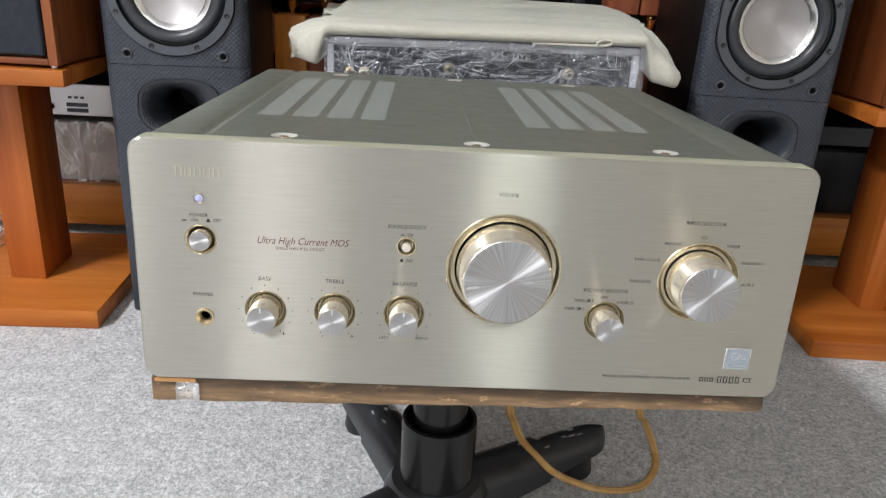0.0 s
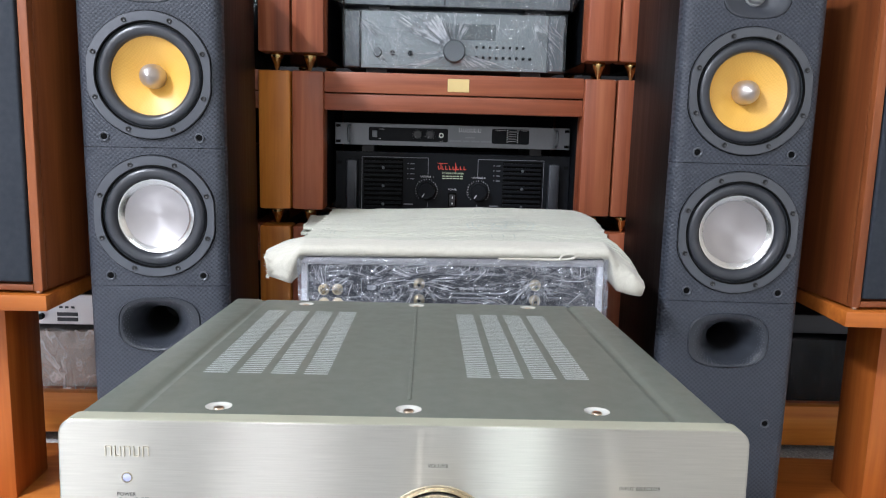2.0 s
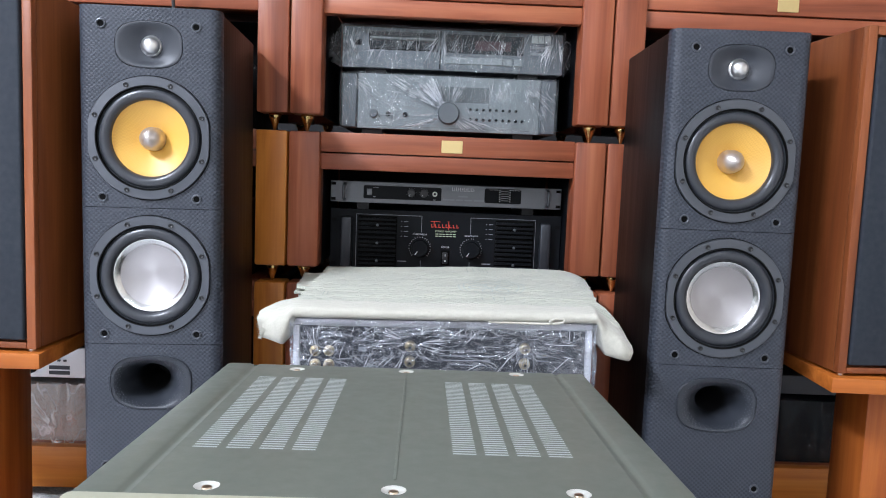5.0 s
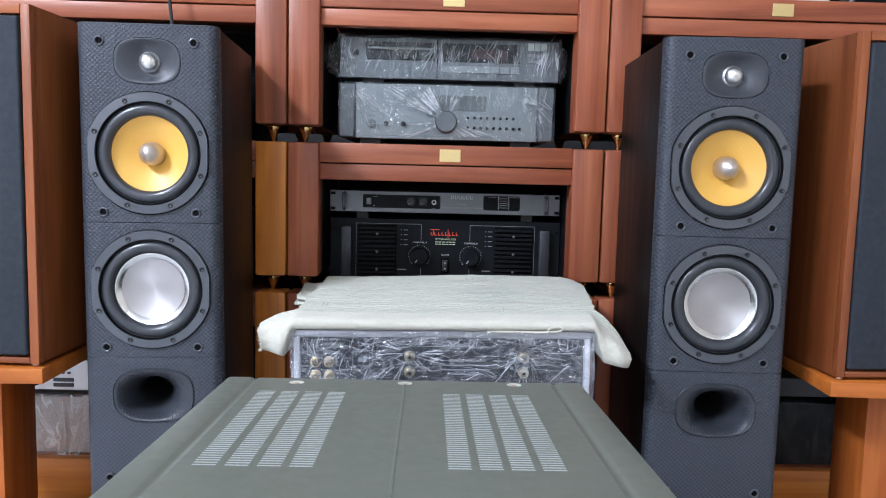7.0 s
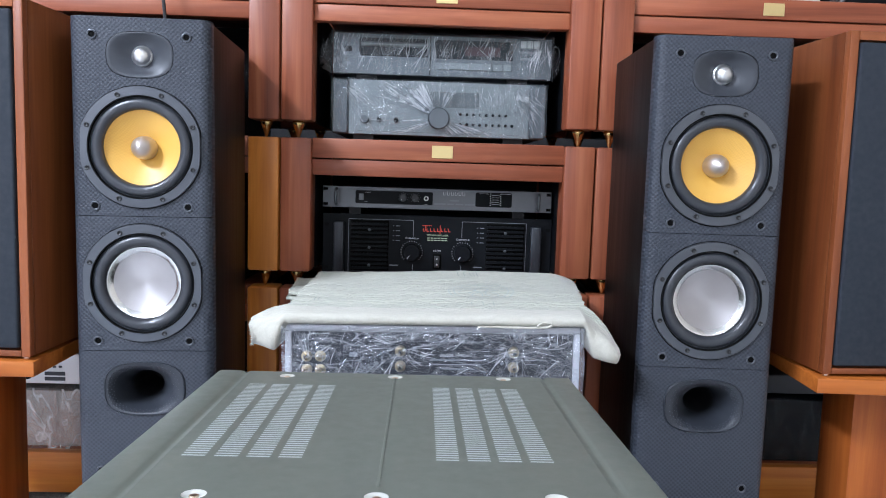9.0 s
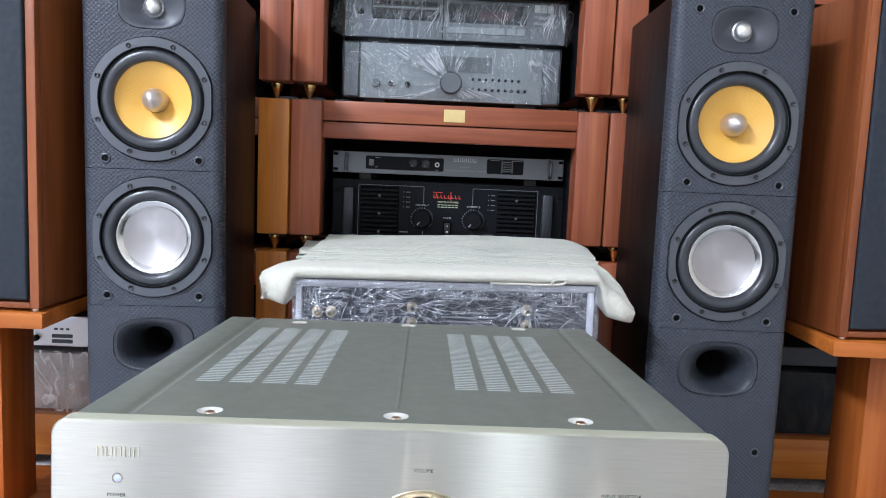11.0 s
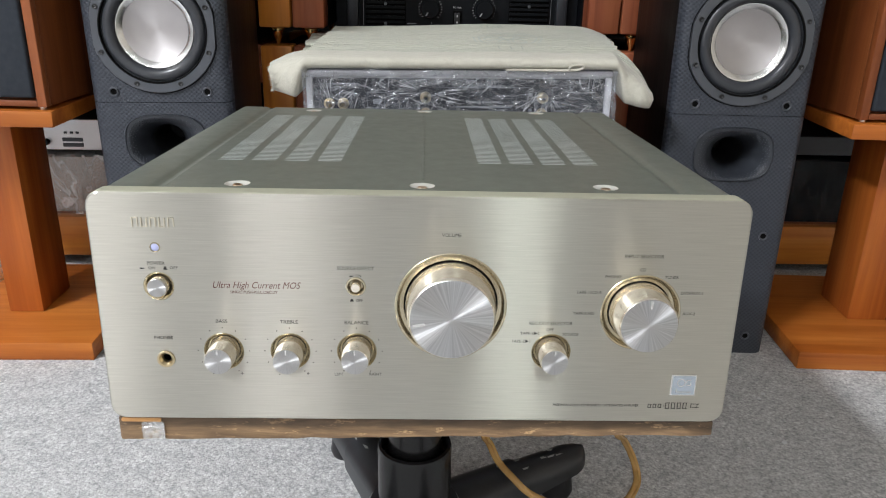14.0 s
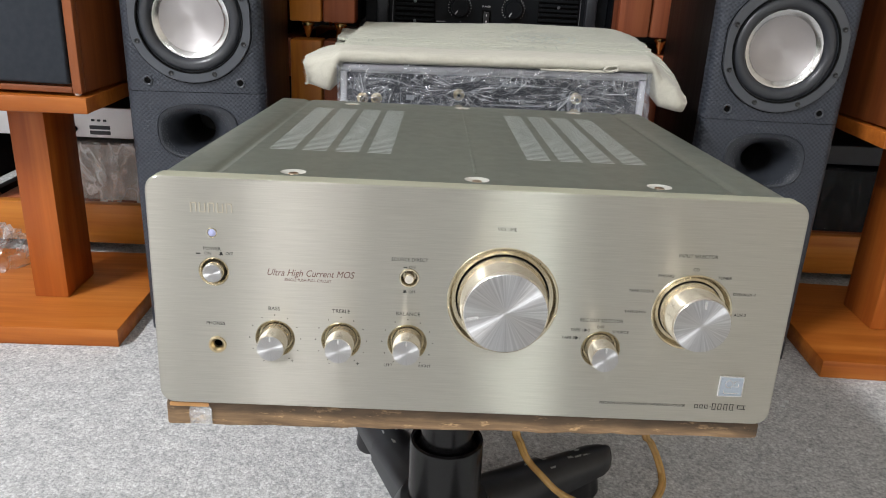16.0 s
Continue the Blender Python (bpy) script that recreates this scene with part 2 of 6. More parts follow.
def carpet_mat():
    """Grey loop pile: small round tufts of uneven tone, with soft worn patches."""
    m, nt, b = mat("grey_carpet")
    v = coords(nt)
    wob = nt.nodes.new("ShaderNodeVectorMath")
    wob.operation = "MULTIPLY_ADD"
    nz = nt.nodes.new("ShaderNodeTexNoise")
    nz.inputs["Scale"].default_value = 240
    link(nt, v, nz.inputs["Vector"])
    link(nt, nz.outputs["Color"], wob.inputs[0])
    wob.inputs[1].default_value = (0.003, 0.003, 0.0)
    link(nt, v, wob.inputs[2])
    vo = nt.nodes.new("ShaderNodeTexVoronoi")
    vo.inputs["Scale"].default_value = 360
    link(nt, wob.outputs[0], vo.inputs["Vector"])
    sep = nt.nodes.new("ShaderNodeSeparateColor")
    link(nt, vo.outputs["Color"], sep.inputs[0])
    mid = tex_noise(nt, v, 150, 5, 0.7)
    patch_ = tex_noise(nt, v, 5, 4, 0.6)
    worn = tex_noise(nt, v, 38, 4, 0.6)
    c = ramp(nt, sep.outputs[0], [(0.0, (0.39, 0.39, 0.395)), (0.5, (0.51, 0.51, 0.51)), (1.0, (0.70, 0.70, 0.695))])
    c = mixc(nt, c, ramp(nt, mid, [(0.38, (0.25, 0.25, 0.255)), (0.5, (0.51, 0.51, 0.51)), (0.62, (0.84, 0.84, 0.835))]), 0.5)
    c = mixc(nt, c, (0.49, 0.49, 0.49), span(nt, patch_, 0.0, 0.35))
    c = mixc(nt, c, mixc(nt, c, ramp(nt, worn, [(0.38, (0.80, 0.80, 0.81)), (0.5, (1, 1, 1)), (0.62, (1.16, 1.16, 1.15))]), 1.0, "MULTIPLY"), 0.5)
    c = mixc(nt, c, mixc(nt, c, (0.45, 0.45, 0.46), 1.0, "MULTIPLY"), ramp(nt, vo.outputs["Distance"], [(0.45, (0, 0, 0)), (0.9, (0.5, 0.5, 0.5))]))
    link(nt, c, b.inputs["Base Color"])
    b.inputs["Roughness"].default_value = 0.95
    b.inputs["Specular IOR Level"].default_value = 0.1
    inv = nt.nodes.new("ShaderNodeInvert")
    link(nt, vo.outputs["Distance"], inv.inputs["Color"])
    n1 = bump(nt, b, inv.outputs[0], 0.35, 0.002)
    bump(nt, b, mid, 0.35, 0.002, n1)
    return m


def weave_mat():
    """Moulded baffle with a small woven relief of staggered lens-shaped bumps, darkened in between."""
    m, nt, b = mat("woven_baffle")
    b.inputs["Specular IOR Level"].default_value = 0.4
    v = coords(nt)
    sp = nt.nodes.new("ShaderNodeSeparateXYZ")
    link(nt, v, sp.inputs[0])
    waves = []
    for axis, pitch in (("X", 0.0070), ("Z", 0.0066)):
        mul = nt.nodes.new("ShaderNodeMath")
        mul.operation = "MULTIPLY"
        mul.inputs[1].default_value = 2 * math.pi / pitch
        link(nt, sp.outputs[axis], mul.inputs[0])
        cs = nt.nodes.new("ShaderNodeMath")
        cs.operation = "COSINE"
        link(nt, mul.outputs[0], cs.inputs[0])
        waves.append(cs.outputs[0])
    pr = nt.nodes.new("ShaderNodeMath")
    pr.operation = "MULTIPLY"
    link(nt, waves[0], pr.inputs[0])
    link(nt, waves[1], pr.inputs[1])
    half = nt.nodes.new("ShaderNodeMath")
    half.operation = "MULTIPLY_ADD"
    half.inputs[1].default_value, half.inputs[2].default_value = 0.5, 0.5
    link(nt, pr.outputs[0], half.inputs[0])
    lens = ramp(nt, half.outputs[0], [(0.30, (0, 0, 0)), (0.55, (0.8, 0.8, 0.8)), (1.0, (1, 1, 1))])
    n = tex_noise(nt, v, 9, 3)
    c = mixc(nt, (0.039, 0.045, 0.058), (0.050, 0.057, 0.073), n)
    # gaps between the bumps are darkened in colour as shade in the relief
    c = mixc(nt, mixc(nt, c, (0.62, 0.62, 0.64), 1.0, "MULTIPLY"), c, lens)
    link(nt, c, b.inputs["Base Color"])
    b.inputs["Roughness"].default_value = 0.50
    bump(nt, b, lens, 0.42, 0.0012)
    return m


def kevlar_mat():
    m, nt, b = mat("yellow_woven_cone")
    v = coords(nt, rot=(90, 0, 0))
    ck = nt.nodes.new("ShaderNodeTexChecker")
    ck.inputs["Scale"].default_value = 420
    link(nt, v, ck.inputs["Vector"])
    n = tex_noise(nt, v, 14, 3)
    c = mixc(nt, (0.66, 0.365, 0.058), (0.75, 0.44, 0.092), n)
    c = mixc(nt, c, mixc(nt, c, (0.92, 0.90, 0.84), 1.0, "MULTIPLY"), ck.outputs["Fac"])
    link(nt, c, b.inputs["Base Color"])
    b.inputs["Roughness"].default_value = 0.42
    bump(nt, b, ck.outputs["Fac"], 0.15, 0.0004)
    return m


def towel_mat(name, lo, hi, relief=0.32):
    m, nt, b = mat(name)
    v = coords(nt)
    wv = nt.nodes.new("ShaderNodeTexWave")
    wv.bands_direction = "Y"
    wv.inputs["Scale"].default_value = 42
    wv.inputs["Distortion"].default_value = 11
    wv.inputs["Detail"].default_value = 2
    link(nt, v, wv.inputs["Vector"])
    fz = tex_noise(nt, v, 420, 4, 0.7)
    bl = tex_noise(nt, v, 9, 3)
    c = mixc(nt, lo, hi, bl)
    c = mixc(nt, c, mixc(nt, c, (0.80, 0.80, 0.78), 1.0, "MULTIPLY"), span(nt, wv.outputs["Fac"], 0.0, 1.6 * relief))
    c = mixc(nt, c, mixc(nt, c, (0.75, 0.75, 0.75), 1.0, "MULTIPLY"), fz)
    link(nt, c, b.inputs["Base Color"])
    b.inputs["Roughness"].default_value = 0.95
    b.inputs["Specular IOR Level"].default_value = 0.15
    b.inputs["Sheen Weight"].default_value = 0.3
    n1 = bump(nt, b, wv.outputs["Fac"], relief, 0.002)
    bump(nt, b, fz, 0.6, 0.0015, n1)
    return m


def film_mat(name="stretch_film", clear=0.84, scale=8, stretch=(7.0, 1.0, 1.0), tint=(0.95, 0.97, 1.0), rough=0.07, turn=0, white=0.10, haze=0.06, soft=0.0014, edge=0.25):
    """Crinkled clear film: mostly see-through, with sharp glints and white painted glint lines on its creases."""
    m, nt, b = mat(name)
    nt.nodes.remove(b)
    out = nt.nodes["Material Output"]
    ridges = []
    for k, (sc, tn) in enumerate(((scale, turn), (scale * 1.9, turn + 34), (scale * 0.8, turn - 41))):
        v = coords(nt, stretch, rot=(0, tn, 0))
        n = tex_noise(nt, v, sc, 3, 0.55, 1.0)
        ridges.append(ramp(nt, n, [(0.465, (0, 0, 0)), (0.50, (1, 1, 1)), (0.535, (0, 0, 0))]))
    crease = mixc(nt, mixc(nt, ridges[0], ridges[1], 0.5, "LIGHTEN"), ridges[2], 0.5, "LIGHTEN")
    wavy = tex_noise(nt, coords(nt), scale * 2.2, 2, 0.5, 0.4)
    bm1 = nt.nodes.new("ShaderNodeBump")
    bm1.inputs["Strength"].default_value, bm1.inputs["Distance"].default_value = 1.0, soft
    link(nt, wavy, bm1.inputs["Height"])
    bm2 = nt.nodes.new("ShaderNodeBump")
    bm2.inputs["Strength"].default_value, bm2.inputs["Distance"].default_value = 0.7, 0.0018
    link(nt, crease, bm2.inputs["Height"])
    link(nt, bm1.outputs[0], bm2.inputs["Normal"])
    gl = nt.nodes.new("ShaderNodeBsdfGlossy")
    gl.inputs["Color"].default_value = (*tint, 1)
    gl.inputs["Roughness"].default_value = rough
    link(nt, bm2.outputs[0], gl.inputs["Normal"])
    # diffuse white: the film's own haze, plus painted glints along the creases
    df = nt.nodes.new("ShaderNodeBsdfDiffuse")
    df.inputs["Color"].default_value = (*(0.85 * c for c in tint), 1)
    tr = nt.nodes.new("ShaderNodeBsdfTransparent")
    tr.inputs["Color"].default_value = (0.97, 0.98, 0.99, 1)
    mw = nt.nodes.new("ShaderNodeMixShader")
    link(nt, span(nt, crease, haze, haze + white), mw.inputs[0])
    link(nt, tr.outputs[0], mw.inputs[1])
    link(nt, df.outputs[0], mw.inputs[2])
    mx = nt.nodes.new("ShaderNodeMixShader")
    link(nt, span(nt, crease, max(0.0, 1 - clear - 0.05), 1 - clear + edge), mx.inputs[0])
    link(nt, mw.outputs[0], mx.inputs[1])
    link(nt, gl.outputs[0], mx.inputs[2])
    link(nt, mx.outputs[0], out.inputs["Surface"])
    return m


def crease_mat():
    """Sharp folds in clear film, their bright glints painted in diffuse white."""
    m, nt, b = mat("film_glint")
    nt.nodes.remove(b)
    out = nt.nodes["Material Output"]
    gl = nt.nodes.new("ShaderNodeBsdfGlossy")
    # white body colour paints the glint along each fold
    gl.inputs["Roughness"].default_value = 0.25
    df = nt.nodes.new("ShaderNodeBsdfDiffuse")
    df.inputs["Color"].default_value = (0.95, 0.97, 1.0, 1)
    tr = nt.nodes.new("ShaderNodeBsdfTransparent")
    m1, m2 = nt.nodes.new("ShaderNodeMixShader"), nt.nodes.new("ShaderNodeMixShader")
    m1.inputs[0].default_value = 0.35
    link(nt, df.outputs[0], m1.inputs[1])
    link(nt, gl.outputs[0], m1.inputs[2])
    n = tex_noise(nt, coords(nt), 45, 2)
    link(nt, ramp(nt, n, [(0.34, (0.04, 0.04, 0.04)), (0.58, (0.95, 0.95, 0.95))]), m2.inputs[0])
    link(nt, tr.outputs[0], m2.inputs[1])
    link(nt, m1.outputs[0], m2.inputs[2])
    link(nt, m2.outputs[0], out.inputs["Surface"])
    return m


glint_white = crease_mat()
carpet = carpet_mat()
weave = weave_mat()
kevlar = kevlar_mat()
# one cloth: top painted darker as shade, front fold paler as lit
towelling = towel_mat("sage_shaded_towelling", (0.50, 0.52, 0.43), (0.66, 0.66, 0.55), 0.55)
cream_cloth = towel_mat("cream_lit_towelling", (0.55, 0.53, 0.45), (0.66, 0.64, 0.56), 0.18)
film = film_mat(clear=0.965, scale=7, stretch=(5.0, 1.0, 0.8), turn=18, rough=0.09, haze=0.015, white=0.06, tint=(0.88, 0.95, 1.0), soft=0.0006, edge=0.06)
# darker copy of the clear film, its shine dimmed for the unlit shelves
film_dimmed = film_mat("clear_dimmed_film", 0.97, 6, (4, 1, 1), (0.40, 0.42, 0.45), 0.1, 8, 0.02, 0.003, 0.0008, 0.08)
film_box = film_mat("grey_film", 0.94, 6, (1.6, 1, 1), (0.9, 0.9, 0.9), 0.28, 20, 0.05, 0.10, 0.0006)


def cord_mat():
    m, nt, b = mat("amber_cord")
    n = tex_noise(nt, coords(nt), 90, 3)
    link(nt, mixc(nt, (0.42, 0.24, 0.075), (0.60, 0.38, 0.15), n), b.inputs["Base Color"])
    b.inputs["Roughness"].default_value = 0.25
    b.inputs["Subsurface Weight"].default_value = 0.15
    b.inputs["Subsurface Radius"].default_value = (0.01, 0.005, 0.002)
    return m


amber_cord = cord_mat()


def glow_mat(name, col, power):
    m, nt, b = mat(name)
    b.inputs["Base Color"].default_value = (*col, 1)
    b.inputs["Emission Color"].default_value = (*col, 1)
    b.inputs["Emission Strength"].default_value = power
    return m


led_glow = glow_mat("led_lens", (0.40, 0.42, 0.66), 0.16)
lamp_glow = glow_mat("lamp_diffuser", (0.95, 0.98, 1.0), 6.0)


def board_mat():
    """Worn plywood edge, brown with pale scrapes."""
    m, nt, b = mat("worn_board")
    v = coords(nt, (9, 30, 50))
    n = tex_noise(nt, v, 1.5, 5, 0.65, 0.8)
    n2 = tex_noise(nt, coords(nt, (45, 45, 160)), 1.0, 5, 0.75)
    c = ramp(nt, n, [(0.30, (0.060, 0.040, 0.026)), (0.52, (0.135, 0.092, 0.056)), (0.70, (0.24, 0.17, 0.105))])
    c = mixc(nt, c, (0.42, 0.30, 0.18), ramp(nt, n2, [(0.58, (0, 0, 0)), (0.66, (0.9, 0.9, 0.9))]))
    link(nt, c, b.inputs["Base Color"])
    sp = nt.nodes.new("ShaderNodeSeparateXYZ")
    link(nt, coords(nt), sp.inputs[0])
    wob = nt.nodes.new("ShaderNodeMath")
    wob.operation = "MULTIPLY_ADD"
    wob.inputs[1].default_value = 0.006
    link(nt, tex_noise(nt, coords(nt, (25, 25, 25)), 1.0, 4), wob.inputs[0])
    link(nt, sp.outputs["Z"], wob.inputs[2])
    mr = nt.nodes.new("ShaderNodeMapRange")
    mr.inputs["From Min"].default_value, mr.inputs["From Max"].default_value = 0.2520, 0.2555
    link(nt, wob.outputs[0], mr.inputs["Value"])
    c = mixc(nt, mixc(nt, c, (1.55, 1.42, 1.22), 1.0, "MULTIPLY"), mixc(nt, c, (0.62, 0.56, 0.50), 1.0, "MULTIPLY"), mr.outputs[0])
    link(nt, c, b.inputs["Base Color"])
    b.inputs["Roughness"].default_value = 0.62
    bump(nt, b, n, 0.5, 0.001)
    return m


worn_board = board_mat()


# ---- shape helpers ----
def smooth(me, deg=40):
    for p in me.polygons:
        p.use_smooth = True
    me.set_sharp_from_angle(angle=radians(deg))


def part(name, bm, material, parent=None, label="", m=None, sharp=40, outward=True):
    me = bpy.data.meshes.new(name)
    if outward:
        bmesh.ops.recalc_face_normals(bm, faces=bm.faces)
    bm.to_mesh(me)
    bm.free()
    smooth(me, sharp)
    for mm in material if isinstance(material, (list, tuple)) else (material,):
        me.materials.append(mm)
    ob = new(name, me)
    if parent is not None:
        ob.parent = parent
    if m is not None:
        ob.matrix_basis = m
    if label:
        ob["label"] = label
    return ob


def thing(name, label, category, m=None, group="", kind=""):
    ob = new(name)
    ob.empty_display_size = 0.05
    if m is not None:
        ob.matrix_basis = m
    return tagged(ob, label, category, group, kind)


def box(x0, x1, y0, y1, z0, z1, bevel=0.0, seg=2, bm=None):
    bm = bm or bmesh.new()
    vs = [bm.verts.new((x, y, z)) for x in (x0, x1) for y in (y0, y1) for z in (z0, z1)]
    fs = [(0, 1, 3, 2), (4, 6, 7, 5), (0, 4, 5, 1), (2, 3, 7, 6), (0, 2, 6, 4), (1, 5, 7, 3)]
    faces = [bm.faces.new([vs[i] for i in f]) for f in fs]
    if bevel:
        edges = list({e for f in faces for e in f.edges})
        bmesh.ops.bevel(bm, geom=edges, offset=bevel, segments=seg, affect="EDGES", profile=0.5)
    return bm


def lathe(prof, n=48, cx=0.0, cz=0.0, clamp=None, bm=None, sx=1.0, sz=1.0):
    """Turns (radius, y) pairs round the y axis through (cx, cz). clamp: the greatest half-width in x."""
    bm = bm or bmesh.new()
    rings = []
    for r, y in prof:
        if r < 1e-6:
            rings.append([bm.verts.new((cx, y, cz))])
            continue
        ring = []
        for i in range(n):
            a = 2 * math.pi * i / n
            x, z = r * math.cos(a) * sx, r * math.sin(a) * sz
            if clamp and abs(x) > clamp:
                x = math.copysign(clamp + (abs(x) - clamp) * 0.15, x)
            ring.append(bm.verts.new((cx + x, y, cz + z)))
        rings.append(ring)
    for a, b in zip(rings, rings[1:]):
        for i in range(n):
            j = (i + 1) % n
            if len(a) == 1 and len(b) > 1:
                bm.faces.new((a[0], b[j], b[i]))
            elif len(b) == 1 and len(a) > 1:
                bm.faces.new((a[i], a[j], b[0]))
            elif len(a) > 1:
                bm.faces.new((a[i], a[j], b[j], b[i]))
    return bm


def lathe_z(prof, n=40, cx=0.0, cy=0.0, bm=None):
    """Turns (radius, z) pairs round the upright through (cx, cy)."""
    bm = bm or bmesh.new()
    made = lathe(prof, n)
    mesh = bpy.data.meshes.new("tmp")
    for v in made.verts:
        v.co = Vector((v.co.x + cx, v.co.z + cy, v.co.y))
    made.to_mesh(mesh)
    made.free()
    bm.from_mesh(mesh)
    bpy.data.meshes.remove(mesh)
    return bm


def rounded(w, h, r, seg=8):
    """Outline of a rounded rectangle in x and z, about its middle."""
    pts = []
    for cx, cz, a0 in ((w / 2 - r, h / 2 - r, 0), (-w / 2 + r, h / 2 - r, 90), (-w / 2 + r, -h / 2 + r, 180), (w / 2 - r, -h / 2 + r, 270)):
        for i in range(seg + 1):
            a = radians(a0 + 90 * i / seg)
            pts.append((cx + r * math.cos(a), cz + r * math.sin(a)))
    return pts


def slab(w, h, r, y0, y1, cx=0.0, cz=0.0, bevel=0.0, seg=8, bm=None):
    """A plate with rounded corners that faces -y, from y0 (front) to y1 (back)."""
    bm = bm or bmesh.new()
    rows = [(bevel, y0), (0, y0 + bevel), (0, y1)] if bevel else [(0, y0), (0, y1)]
    loops = []
    for inset, y in rows:
        k = rounded(w - 2 * inset, h - 2 * inset, max(r - inset, 0.0002), seg)
        loops.append([bm.verts.new((cx + x, y, cz + z)) for x, z in k])
    n = len(loops[0])
    bm.faces.new(loops[0])
    bm.faces.new(list(reversed(loops[-1])))
    for a, b in zip(loops, loops[1:]):
        for i in range(n):
            bm.faces.new((a[i], a[(i + 1) % n], b[(i + 1) % n], b[i]))
    return bm


def tube(points, r, n=10, bm=None, closed_ends=True):
    """A round cord through the points, smoothed."""
    bm = bm or bmesh.new()
    pts = [Vector(p) for p in points]
    dense = []
    for i in range(len(pts) - 1):
        p0, p1, p2, p3 = pts[max(i - 1, 0)], pts[i], pts[i + 1], pts[min(i + 2, len(pts) - 1)]
        for k in range(6):
            t = k / 6
            dense.append(0.5 * ((2 * p1) + (p2 - p0) * t + (2 * p0 - 5 * p1 + 4 * p2 - p3) * t * t + (3 * p1 - p0 - 3 * p2 + p3) * t ** 3))
    dense.append(pts[-1])
    rings = []
    side = None
    for i, p in enumerate(dense):
        d = (dense[min(i + 1, len(dense) - 1)] - dense[max(i - 1, 0)]).normalized()
        if side is None:
            side = d.orthogonal().normalized()
        side = (side - d * side.dot(d)).normalized()
        up = d.cross(side)
        rings.append([bm.verts.new(p + r * (math.cos(2 * math.pi * k / n) * side + math.sin(2 * math.pi * k / n) * up)) for k in range(n)])
    for a, b in zip(rings, rings[1:]):
        for k in range(n):
            bm.faces.new((a[k], a[(k + 1) % n], b[(k + 1) % n], b[k]))
    if closed_ends:
        bm.faces.new(list(reversed(rings[0])))
        bm.faces.new(rings[-1])
    return bm


def letters(body, size, x, z, y, material, parent, align="CENTER", shear=0.0, name="lettering", label="", wide=1.0):
    """Words that face -y, standing at the place (x, y, z) of their middle."""
    cu = bpy.data.curves.new(name, "FONT")
    cu.body, cu.size, cu.align_x, cu.align_y, cu.shear = body, size, align, "CENTER", shear
    cu.resolution_u = 3
    cu.extrude, cu.offset = 0.00008, -0.002 * size
    tmp = new(name + "_source", cu)
    bpy.context.view_layer.update()
    me = bpy.data.meshes.new_from_object(tmp.evaluated_get(bpy.context.evaluated_depsgraph_get()))
    bpy.data.objects.remove(tmp)
    bpy.data.curves.remove(cu)
    me.transform(Matrix.Translation((x, y, z)) @ Matrix.Rotation(radians(90), 4, "X") @ Matrix.Diagonal((wide, 1, 1, 1)))
    me.name = name
    me.materials.clear()
    me.materials.append(material)
    ob = new(name, me)
    ob.parent = parent
    if label:
        ob["label"] = label
    return ob


def bars(rects, y, material, parent, name, label="", deep=0.0002):
    """Flat marks (x0, x1, z0, z1) that face -y."""
    bm = bmesh.new()
    for x0, x1, z0, z1 in rects:
        box(x0, x1, y - deep, y, z0, z1, bm=bm)
    return part(name, bm, material, parent, label)


